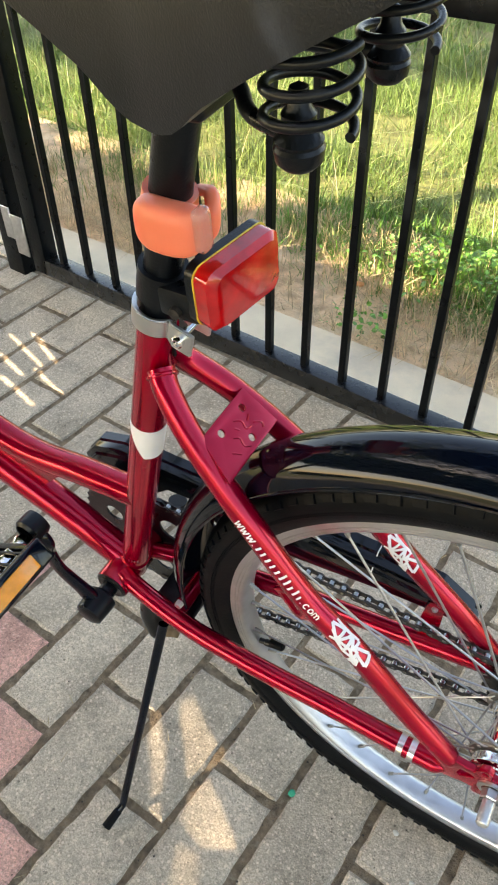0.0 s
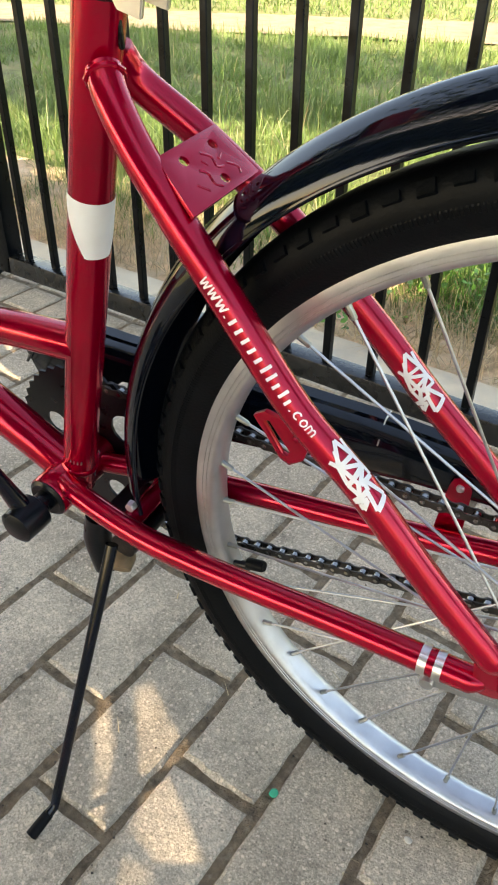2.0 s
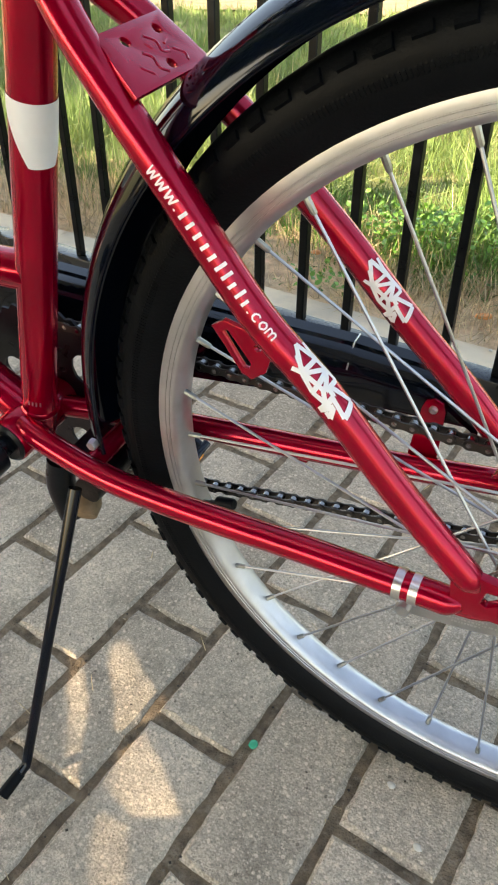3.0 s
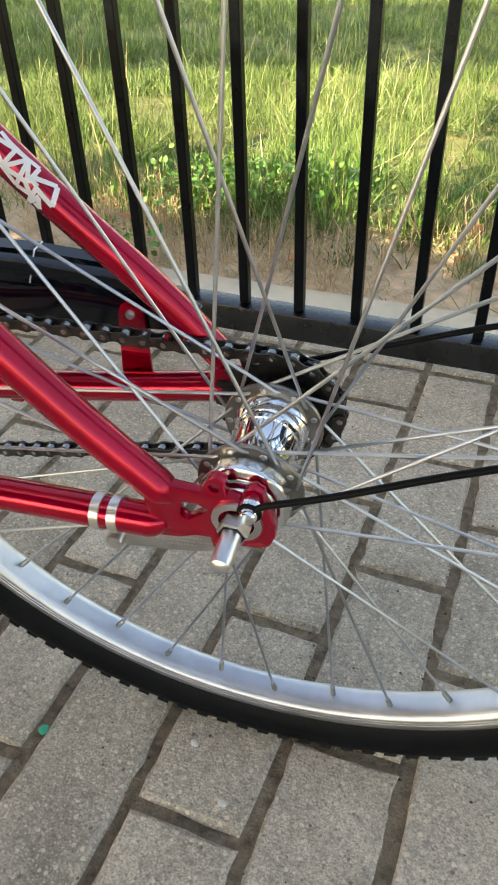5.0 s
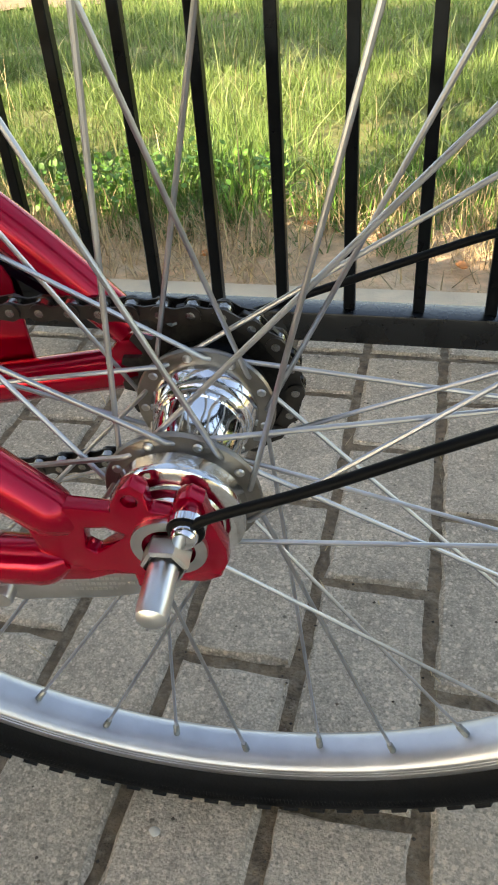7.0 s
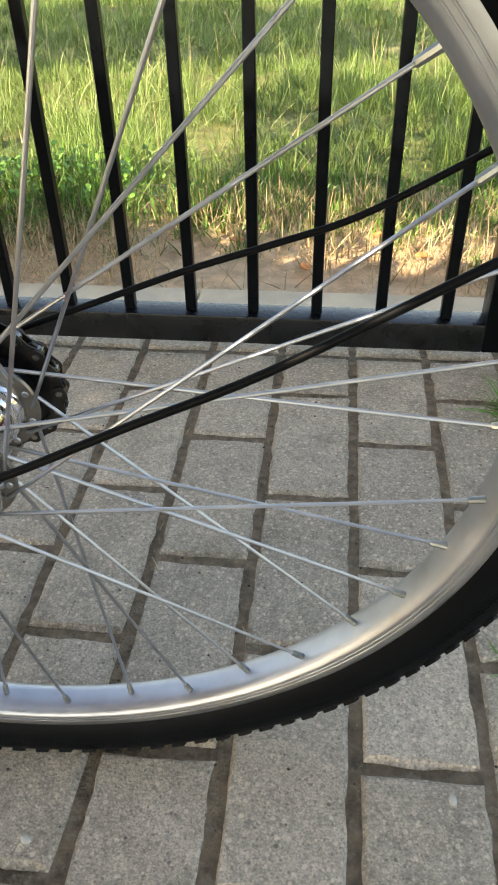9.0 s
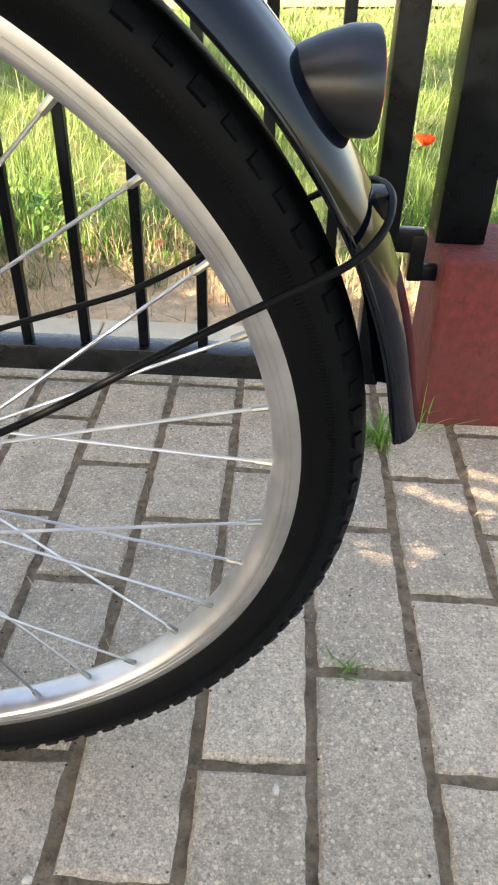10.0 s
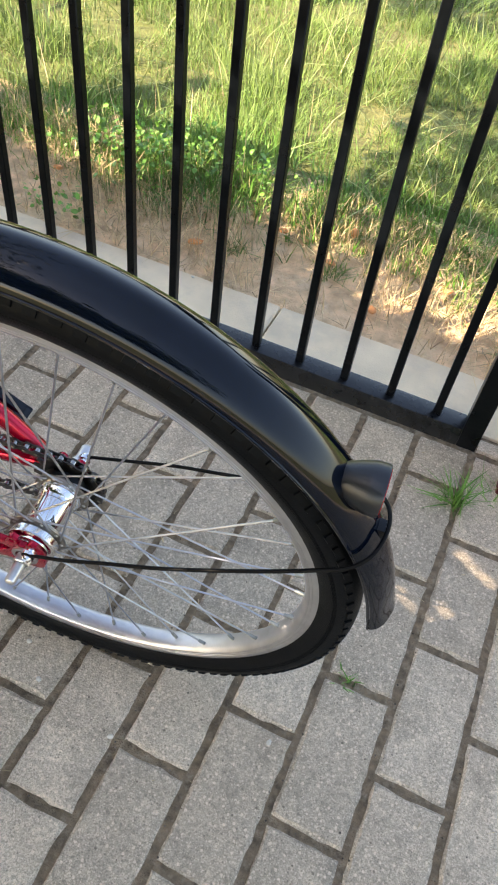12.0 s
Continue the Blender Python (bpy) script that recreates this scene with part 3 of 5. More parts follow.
for ch in TEXT:
    line = []
    for u, v in STROKES[ch]:
        f = (cursor + u * WIDE.get(ch, 1.0) * 0.78) / total
        line.append((0.4765 + 0.1835 * f, (183 - 30 * f) * (1 - v / 0.8) + (147 - 21 * f) * v / 0.8))
    part("letter_mark", ribbon(L_STAY, STAY_R, line, 0.0009 if ch not in "|!" else 0.0013, steps=2), M_WHITE, stay_l, "white letter mark")
    cursor += WIDE.get(ch, 1.0)
ZIG = [[(0.680, 105), (0.710, 88), (0.710, 150), (0.680, 105)], [(0.6975, 162), (0.7125, 147), (0.690, 126)], [(0.685, 78), (0.700, 84), (0.7275, 84), (0.7125, 144)],
       [(0.7275, 84), (0.7425, 135), (0.7125, 147)], [(0.710, 88), (0.7425, 78), (0.7425, 132)], [(0.710, 150), (0.735, 165), (0.7275, 84)], [(0.735, 165), (0.7525, 156), (0.7375, 132)],
       [(0.755, 186), (0.7525, 123), (0.740, 120)], [(0.755, 186), (0.760, 141)], [(0.7425, 114), (0.7675, 82), (0.775, 138), (0.7525, 129)], [(0.760, 171), (0.7675, 174), (0.760, 144)]]
for st, path, mir in ((stay_l, L_STAY, 1), (stay_r, R_STAY, -1)):
    for line in ZIG:
        part("pattern_line", ribbon(path, STAY_R, line if mir == 1 else [(0.620 + (q - 0.68) * 1.1, a + 22) for q, a in line], 0.0024), M_WHITE, st, "white pattern line")

# white shield on the seat tube
bm = bmesh.new()
rows = []
for j in range(9):
    row = []
    for k in range(33):
        a = radians(80 - 230 * k / 32)
        left = min(1.0, max(0.0, (-math.degrees(a) - 63) / 72))
        right = min(1.0, max(0.0, (math.degrees(a) - 7) / 65))
        low = 0.5170 + 0.0330 * max(left, right)
        z = low + (0.5555 - low) * j / 8
        row.append(bm.verts.new(SEAT(z) + 0.0150 * (Vector((1, 0, -0.272)).normalized() * math.cos(a) + Vector((0, 1, 0)) * math.sin(a))))
    rows.append(row)
for a, b in zip(rows, rows[1:]):
    for k in range(32):
        bm.faces.new((a[k], a[k + 1], b[k + 1], b[k]))
bmesh.ops.recalc_face_normals(bm, faces=bm.faces)
part("white_band", bm, M_WHITE, frame_ob, "white shield-shaped band")
SEAT_PATH = [SEAT(0.648 - 0.38 * k / 30) for k in range(31)]
for k, (w, s) in enumerate(((0.004, 0.905), (0.004, 0.922), (0.003, 0.935), (0.005, 0.95))):
    part("letter_mark", ribbon(SEAT_PATH, [0.0146], [(0.868, 176 - k * 12), (0.880, 176 - k * 12)], 0.0009, steps=1), M_ALU, frame_ob, "small white mark")

# rear wheel
wheel = empty("rear_wheel")
wheel.parent = bike
wheel.location = AX
wheel["label"] = "rear wheel with silver rim and knobby black tyre"
R_RIM = 0.2684
side_p = [(0.2648, 0.005), (0.2660, 0.0095), (0.2684, 0.0122), (0.2694, 0.0128), (0.2708, 0.0129), (0.2711, 0.0124), (0.2716, 0.0124), (0.2719, 0.0130), (0.2738, 0.0131), (0.2741, 0.0126), (0.2746, 0.0126), (0.2749, 0.0132), (0.2802, 0.0133), (0.2825, 0.0122)]
part("rim", lathe([(r, -y) for r, y in side_p] + side_p[::-1], seg=144, close=True), M_RIM, wheel, "brushed silver aluminium rim")
prof = [(0.2785, -0.0118), (0.2820, -0.0152), (0.2890, -0.0188), (0.2960, -0.0210), (0.3020, -0.0213), (0.3075, -0.0198), (0.3118, -0.0168), (0.3149, -0.0130), (0.3160, -0.0090), (0.3168, -0.0045), (0.3171, 0.0)]
prof += [(r, -y) for r, y in prof[-2::-1]]
tyre = part("tyre", lathe(prof, seg=144), M_RUBBER, wheel, "black rubber tyre with worn knobs")
tread = bmesh.new()
N_KNOB = 110
for k in range(N_KNOB):
    deep = 0.0080 if k % 2 else 0.0058
    rows_ = [(0.3090, -0.0180, 0.0104, deep, 0.0046, 50)]
    for row, (r, y, sx, sy, sz, lean) in enumerate(rows_ + [(r, -y, sx, sy, sz, -lean) for r, y, sx, sy, sz, lean in rows_]):
        a = 2 * math.pi * (k + 0.5 * row) / N_KNOB
        m = Matrix.Rotation(-a, 4, "Y") @ Matrix.Translation((r, y, 0)) @ Matrix.Rotation(radians(-lean), 4, "Z")
        vs = []
        for dx in (-1, 1):
            f = 1.0 if dx < 0 else 0.88
            for dy, dz in ((-1, -1), (1, -1), (1, 1), (-1, 1)):
                vs.append(tread.verts.new(m @ Vector((dx * sz / 2, f * dy * sy / 2, f * dz * sx / 2))))
        tread.faces.new(vs[4:])
        for i in range(4):
            tread.faces.new((vs[i], vs[(i + 1) % 4], vs[4 + (i + 1) % 4], vs[4 + i]))
bmesh.ops.recalc_face_normals(tread, faces=tread.faces)
tagged(part("tread", tread, M_RUBBER, tyre, "rows of black tread knobs", smooth=False), kind="stuff")
hub = part("hub", lathe([(0.0, -0.034), (0.0195, -0.0265), (0.0198, -0.024), (0.0184, -0.022), (0.0180, 0.000), (0.0182, 0.006), (0.0190, 0.0065), (0.0190, 0.0100), (0.0205, 0.0115), (0.0212, 0.0150), (0.0226, 0.0170), (0.0226, 0.0205), (0.0, 0.034)], seg=44), M_CHROME, wheel, "chromed hub shell")
FL_R, FL_NEAR, FL_FAR = 0.0290, -0.028, 0.022
for y in (FL_NEAR, FL_FAR):
    part("flange", lathe([(0.012, y - 0.0014), (0.0225, y - 0.0018), (FL_R, y - 0.0014), (FL_R + 0.0006, y), (FL_R, y + 0.0014), (0.012, y + 0.0014)], seg=48), M_FLANGE, hub, "dull zinc spoke flange")
part("brake_drum", lathe([(0.0, -0.0465), (0.0130, -0.0462), (0.0140, -0.0440), (0.0175, -0.0434), (0.0180, -0.0420), (0.0232, -0.0418), (0.0247, -0.0408), (0.0250, -0.0390), (0.0245, -0.0375), (0.0245, -0.0325), (0.0225, -0.0305), (0.021, -0.028)], seg=56), M_DRUM, hub, "polished coaster brake drum")
part("lock_nut", lathe([(0, -0.0482), (0.0125, -0.0482), (0.0128, -0.0462)], seg=24), M_ZINC, hub)
NT = 18
outline = []
for k in range(NT * 4):
    a = 2 * math.pi * k / (NT * 4)
    r = (0.0400, 0.0400, 0.0325, 0.0325)[k % 4]
    outline.append((r * math.cos(a), r * math.sin(a)))
part("sprocket", plate(outline, 0.0368, 0.0392, [disc_loop(0, 0, 0.012, 16)]), M_DARKSTEEL, wheel, "dark oily sprocket")
part("dust_cap", lathe([(0.012, 0.0245), (0.0235, 0.0255), (0.0250, 0.029), (0.0250, 0.034), (0.0, 0.036)], seg=32), M_SATIN, wheel)
# nine sets of four crossed spokes: two on each flange, hub hole and rim hole in degrees
for m_ in range(9):
    for side, hole, seat_, y in ((-1, 10, 69.7, FL_NEAR - 0.0024), (-1, 70, 9.7, FL_NEAR + 0.0024), (1, 0, 59.7, FL_FAR - 0.0024), (1, 100, 39.7, FL_FAR + 0.0024)):
        ha, ra = radians(hole + 40 * m_), radians(seat_ + 40 * m_)
        rim_p = Vector((R_RIM * math.cos(ra), side * 0.002, R_RIM * math.sin(ra)))
        hub_p = Vector((0.0258 * math.cos(ha), y, 0.0258 * math.sin(ha)))
        inner_ = Vector((0.0258 * math.cos(ha), 2 * (FL_NEAR if side < 0 else FL_FAR) - y, 0.0258 * math.sin(ha)))
        sp = part("spoke", tube([inner_, inner_.lerp(hub_p, 0.8), hub_p.lerp(rim_p, 0.008), hub_p.lerp(rim_p, 0.5), rim_p], 0.00105, 8), M_SPOKE, wheel, "thin steel spoke" if m_ == 0 else "")
        d = (hub_p - rim_p).normalized()
        part("nipple", tube([rim_p - d * 0.003, rim_p + d * 0.004, rim_p + d * 0.0125, rim_p + d * 0.0135], [0.0031, 0.0022, 0.0020, 0.0014], 8), M_NIPPLE, sp)
        out_ = -1 if inner_.y < hub_p.y else 1
        part("spoke_head", lathe([(0, out_ * 0.0004), (0.0015, out_ * 0.0001), (0.0020, -out_ * 0.0006)], inner_, seg=10), M_ZINC, sp)
valve = part("valve", tube([Vector((math.cos(radians(-165.5)), -0.002 / 0.2650, math.sin(radians(-165.5)))) * r for r in (0.270, 0.258, 0.2575, 0.250)], [0.0032, 0.0032, 0.0040, 0.0040], 12), M_SATIN, wheel, "black tyre valve")
part("valve_cap", tube([Vector((math.cos(radians(-166.3)), -0.008, math.sin(radians(-166.3)))) * r for r in (0.2505, 0.249, 0.236, 0.2345)], [0.0046, 0.0052, 0.0050, 0.0040], 12), M_RUBBER, valve)
ribs_v, ribs_f = [], []
for k in range(760):
    for sy in (-1, 1):
        a0, a1 = 2 * math.pi * k / 760, 2 * math.pi * (k + 0.45) / 760
        o = len(ribs_v)
        for r, y in ((0.2945, 0.02100), (0.2975, 0.02165)):
            for a in (a0, a1):
                ribs_v.append((r * math.cos(a), sy * y, r * math.sin(a)))
        for r, y in ((0.2935, 0.0202), (0.2985, 0.0212)):
            for a in (a0, a1):
                ribs_v.append((r * math.cos(a), sy * y, r * math.sin(a)))
        ribs_f += [(o, o + 1, o + 3, o + 2), (o, o + 2, o + 6, o + 4), (o + 1, o + 5, o + 7, o + 3), (o, o + 4, o + 5, o + 1), (o + 2, o + 3, o + 7, o + 6)]
rib_me = bpy.data.meshes.new("side_ribs")
rib_me.from_pydata(ribs_v, [], ribs_f)
tagged(shared("side_ribs", rib_me, M_RUBBER, tyre, smooth=False), "fine ribs round the sidewall", kind="stuff")
axle = part("axle_nut", lathe([(0.0, -0.0525), (0.0135, -0.0525), (0.0135, -0.0550), (0.0095, -0.0552)], AX, seg=28), M_ZINC, bike, "zinc washer and domed axle nut")
part("nut", lathe([(0.0, -0.0550), (0.0084, -0.0550), (0.0084, -0.0625), (0.0072, -0.0635)], AX, seg=6), M_ZINC, axle)
part("dome", lathe([(0.0054, -0.062), (0.0055, -0.0800), (0.0050, -0.0832), (0.0034, -0.0846), (0.0, -0.0850)], AX, seg=24), M_ALU, axle, "silver domed cap")
part("axle_nut", lathe([(0.0135, 0.0525), (0.0135, 0.055), (0.0095, 0.0555), (0.0095, 0.064), (0.0072, 0.065), (0.0072, 0.081), (0.004, 0.0845), (0, 0.085)], AX, seg=20), M_ZINC, bike)
arm = part("brake_arm", plate([(-0.078, 0.2735), (-0.070, 0.2700), (-0.03, 0.2755), (-0.004, 0.2825), (0.012, 0.296), (0.012, 0.310), (-0.006, 0.309), (-0.02, 0.297), (-0.072, 0.2875), (-0.080, 0.2820)], -0.0465, -0.0440, (), 0.0008), M_ZINC, bike, "grey stamped brake arm")
for row, (x0, x1, z0) in enumerate(((-0.046, -0.022, 0.2880), (-0.050, -0.016, 0.2848), (-0.044, -0.026, 0.2818))):
    bm = bmesh.new()
    x = x0
    while x < x1:
        wide = random.choice((0.0008, 0.0012, 0.0016))
        block((wide, 0.0004, 0.0013), (x, -0.0467, z0 + (x + 0.03) * 0.12), 0, bm=bm)
        x += wide + 0.0008
    part("stamped_mark", bm, M_ALU, arm)
for x in (-0.0800, -0.0695):
    i = min(range(len(L_CHAIN)), key=lambda j: abs(L_CHAIN[j].x - x))
    d = (L_CHAIN[i + 1] - L_CHAIN[i - 1]).normalized()
    part("clamp_band", tube([Vector(L_CHAIN[i]) + Vector((x - L_CHAIN[i].x, 0, 0)) - d * 0.0028, Vector(L_CHAIN[i]) + Vector((x - L_CHAIN[i].x, 0, 0)) + d * 0.0028], 0.0107, 26), M_ALU, arm, "silver clamp band")
part("bolt", lathe([(0, -0.006), (0.0050, -0.006), (0.0055, -0.0045), (0.0055, 0.0), (0.003, 0.0)], (-0.0755, -0.0465, 0.2775), seg=10), M_ZINC, arm)

# chain and guard
CH_Y = 0.0380
RING = Vector((-0.422, 0, 0.284))
top_a, top_b = Vector((RING.x, CH_Y, RING.z + 0.078)), Vector((AX.x, CH_Y, AX.z + 0.0366))
low_a, low_b = Vector((RING.x, CH_Y, RING.z - 0.085)), Vector((AX.x, CH_Y, AX.z - 0.0366))
route = [top_a.lerp(top_b, t / 40) for t in range(41)]
for k in range(1, 24):
    a = math.pi / 2 - math.pi * k / 24
    route.append(Vector((AX.x + 0.0366 * math.cos(a), CH_Y, AX.z + 0.0366 * math.sin(a))))
route += [low_b.lerp(low_a, t / 40) for t in range(41)]
chain = empty("chain")
chain.parent = bike
chain["label"] = "oily roller chain"
pitch = 0.0127
pins, acc, last = [route[0]], 0.0, route[0]
for q in route[1:]:
    while (q - last).length + acc >= pitch:
        step = pitch - acc
        last = last + (q - last).normalized() * step
        pins.append(last.copy())
        acc = 0.0
    acc += (q - last).length
    last = q
link_me = {}
for kind, gap in (("inner", 0.0022), ("outer", 0.0034)):
    bm = bmesh.new()
    for s in (-1, 1):
        outl = []
        for k in range(7):
            a = math.pi / 2 + math.pi * k / 6
            outl.append((0.0042 * math.cos(a) - pitch / 2, 0.0042 * math.sin(a)))
        outl += [(0, -0.0030)] + [(-x, z) for x, z in outl[::-1]] + [(0, 0.0030)]
        lo, hi = sorted((s * gap, s * (gap + 0.0009)))
        vs0 = [bm.verts.new((x, lo, z)) for x, z in outl]
        vs1 = [bm.verts.new((x, hi, z)) for x, z in outl]
        bm.faces.new(vs0)
        bm.faces.new(vs1[::-1])
        for i in range(len(outl)):
            bm.faces.new((vs0[i], vs1[i], vs1[(i + 1) % len(outl)], vs0[(i + 1) % len(outl)]))
    bmesh.ops.recalc_face_normals(bm, faces=bm.faces)
    link_me[kind] = bpy.data.meshes.new("link")
    bm.to_mesh(link_me[kind])
    bm.free()
rol = lathe([(0.0, -0.0048), (0.0019, -0.0046), (0.0019, -0.0022), (0.0038, -0.0022), (0.0038, 0.0022), (0.0019, 0.0022), (0.0019, 0.0046), (0, 0.0048)], seg=10)
rol_me = bpy.data.meshes.new("roller")
rol.to_mesh(rol_me)
rol.free()
for i, (a, b) in enumerate(zip(pins, pins[1:])):
    ang = math.atan2(b.z - a.z, b.x - a.x)
    lk = shared("link", link_me["inner" if i % 2 else "outer"], M_CHAIN, chain, smooth=False)
    lk.matrix_local = Matrix.Translation((a + b) / 2) @ Matrix.Rotation(-ang, 4, "Y")
    ro = shared("roller", rol_me, M_ROLLER, chain)
    ro.location = a
ring = plate([(0.090 * math.cos(a) * (1 if k % 2 else 0.96), 0.090 * math.sin(a) * (1 if k % 2 else 0.96)) for k, a in enumerate(2 * math.pi * j / 88 for j in range(88))], CH_Y - 0.0012, CH_Y + 0.0012,
             [disc_loop(0.05 * math.cos(a), 0.05 * math.sin(a), r, 12) for a, r in ((0.75, 0.017), (0.75 + 2.1, 0.012), (0.75 + 4.2, 0.012))])
ch_ring = part("chainring", ring, M_SATIN, bike, "dark chainring")
ch_ring.location = RING
GUARD = [(-0.520, 0.350), (-0.500, 0.374), (-0.462, 0.386), (-0.400, 0.384), (-0.281, 0.3845), (-0.167, 0.3830), (-0.099, 0.3775), (-0.090, 0.368), (-0.060, 0.3500), (-0.066, 0.3445), (-0.138, 0.3410), (-0.202, 0.3330),
         (-0.296, 0.3205), (-0.340, 0.316), (-0.352, 0.336), (-0.372, 0.350), (-0.405, 0.348), (-0.43, 0.325), (-0.47, 0.31), (-0.505, 0.31)]
guard = part("chain_guard", plate(GUARD, 0.064, 0.088, (), 0.002), M_BLACK, bike, "black plastic chain guard")
bm = bmesh.new()
crest = [(-0.520, 0.350), (-0.500, 0.374), (-0.462, 0.386), (-0.400, 0.384), (-0.281, 0.3845), (-0.167, 0.3830), (-0.099, 0.3775), (-0.066, 0.3530)]
rows = [[bm.verts.new((x, y, z + dz)) for y, dz in ((0.0615, -0.0125), (0.0750, 0.0022), (0.0860, 0.0022), (0.0860, -0.0010), (0.0640, -0.0150))] for x, z in crest]
for a, b in zip(rows, rows[1:]):
    for k in range(5):
        bm.faces.new((a[k], a[(k + 1) % 5], b[(k + 1) % 5], b[k]))
bm.faces.new(rows[0][::-1])
bm.faces.new(rows[-1])
bmesh.ops.recalc_face_normals(bm, faces=bm.faces)
part("sloping_top", bm, M_BLACK, guard, "glossy sloping top of the guard", smooth=False)
part("seam", tube([(-0.163, 0.0610, 0.3705), (-0.163, 0.0748, 0.3855), (-0.163, 0.086, 0.3855)], 0.0006, 6), M_ZINC, guard)
part("cable_stop", block((0.010, 0.008, 0.006), (-0.190, 0.049, 0.2855), 0.002, 2), M_RED, frame_ob)

# cranks, pedal, kickstand
crank = part("crank", tube(smooth_path([(-0.424, -0.060, 0.284), (-0.434, -0.064, 0.312), (-0.446, -0.070, 0.350), (-0.444, -0.074, 0.390), (-0.436, -0.077, 0.414), (-0.446, -0.078, 0.431)]), [0.0125, 0.0095, 0.0080, 0.0080, 0.0085, 0.0095], 18, flat=0.72), M_BLACK, bike, "black crank arm")
part("boss", lathe([(0, -0.080), (0.010, -0.080), (0.0155, -0.077), (0.0165, -0.062), (0.0165, -0.052), (0.010, -0.048), (0.009, -0.036)], (-0.422, 0, 0.284), seg=26), M_SATIN, crank)
part("pedal_boss", lathe([(0, -0.068), (0.013, -0.068), (0.014, -0.072), (0.014, -0.084), (0.011, -0.087)], (-0.446, 0, 0.431), seg=24), M_SATIN, crank)
def pedal_at(x, y, z, turn):
    """A plastic pedal on its spindle."""
    pedal = empty("pedal")
    pedal.parent = bike
    pedal["label"] = "black plastic pedal with amber reflectors"
    pedal.matrix_local = Matrix.Translation((x, y, z)) @ Matrix.Rotation(radians(turn), 4, "Y")
    part("spindle", lathe([(0.0065, -0.045), (0.0085, -0.04), (0.0085, 0.04), (0.011, 0.045), (0.007, 0.052)], seg=18), M_CHROME, pedal)
    for x in (-0.044, 0.044):
        bar = part("cage", block((0.010, 0.088, 0.024), (x, 0, 0), 0.003, 3), M_BLACK, pedal)
        part("reflector", block((0.003, 0.056, 0.015), (x * 1.13, 0, 0), 0.001, 1), M_AMBER, bar, "amber pedal reflector")
    for y in (-0.040, 0.036):
        part("side_plate", block((0.086, 0.008, 0.018), (0, y, 0), 0.003, 3), M_BLACK, pedal)
    for k in range(5):
        part("tooth", block((0.078, 0.004, 0.006), (0, -0.026 + k * 0.013, 0.008), 0.001, 1), M_BLACK, pedal)


pedal_at(-0.446, -0.139, 0.424, -34)
pedal_at(-0.424, 0.163, 0.121, 38)
part("crank", tube(smooth_path([(-0.422, 0.094, 0.284), (-0.412, 0.100, 0.22), (-0.400, 0.106, 0.121)]), [0.013, 0.009, 0.010], 16, flat=0.72), M_SATIN, bike)
inv = BIKE.inverted()
stand_top = Vector((-0.354, -0.040, 0.262))
stand_elbow = inv @ Vector((-0.651, -0.312, 0.018))
stand_foot = inv @ Vector((-0.654, -0.340, 0.0058))
stand = part("kickstand", tube([stand_top, stand_top.lerp(stand_elbow, 0.5), stand_elbow.lerp(stand_top, 0.03), stand_elbow, stand_elbow.lerp(stand_foot, 0.9)], [0.0056, 0.0047, 0.0045, 0.0045, 0.0045], 14), M_BLACK, bike, "black kickstand leg")
part("foot", tube([stand_elbow.lerp(stand_foot, 0.25), stand_foot], [0.0052, 0.0058], 12), M_RUBBER, stand, "worn rubber foot")
part("spring_cover", tube(smooth_path([(-0.376, -0.026, 0.275), (-0.381, -0.029, 0.246), (-0.376, -0.030, 0.213)]), [0.012, 0.0125, 0.0125], 16), M_SATIN, stand)
part("end_cap", tube([(-0.361, -0.016, 0.234), (-0.358, -0.026, 0.229), (-0.354, -0.036, 0.224)], [0.008, 0.0115, 0.0085], 16), M_DIRT, stand, "dirty brown stand cap")
part("pivot", lathe([(0, -0.030), (0.012, -0.030), (0.013, -0.018), (0.013, 0.02), (0, 0.02)], (-0.352, 0, 0.250), seg=20), M_DARKSTEEL, stand)
part("bracket", block((0.050, 0.05, 0.010), (-0.350, 0, 0.273), 0.002, 2), M_SATIN, stand)

# mudguard
F_R, GUARD_C = 0.3459, AX + Vector((0, 0, -0.0012))
cross = []
for k in range(17):
    a = radians(-80 + 160 * k / 16)
    cross.append((F_R - 0.0218 + 0.0218 * math.cos(a) + (0.0010 if abs(k - 8) < 2 else 0), 0.0286 * math.sin(a)))
inner = [(r - 0.0022, y * 0.945) for r, y in cross[::-1]]
spread_out = lambda a: 0.0032 * math.sin(a - radians(80))       # it stands a little farther off at the front
guard_bm = lathe(cross + inner, seg=120, arc=(radians(7.2), radians(183)), close=True)
for v in guard_bm.verts:
    a = math.atan2(v.co.z, v.co.x)
    a += 2 * math.pi if a < -1.5 else 0
    out = Vector((math.cos(a), 0, math.sin(a)))
    v.co += out * spread_out(a) * max(0.0, 1 - (v.co.y / 0.0286) ** 2)
    if a < radians(9.5):
        v.co.x += 0.0022 * (radians(9.5) - a) / radians(2.3)
    v.co += GUARD_C
rear_guard = part("mudguard", guard_bm, M_BLACK, bike, "glossy black plastic mudguard")
for s in (-1, 1):
    pts = [GUARD_C + Vector((math.cos(a), 0, math.sin(a))) * (F_R - 0.0180) + Vector((0, s * 0.0283, 0)) for a in (radians(7.4 + 175.4 * k / 90) for k in range(91))]
    part("rim_bead", tube(pts, 0.0013, 8), M_BLACK, rear_guard)
part("end_bolt", lathe([(0, -0.035), (0.004, -0.035), (0.0045, -0.032), (0.0045, -0.029)], (-0.331, 0, 0.312), seg=6), M_ZINC, rear_guard)
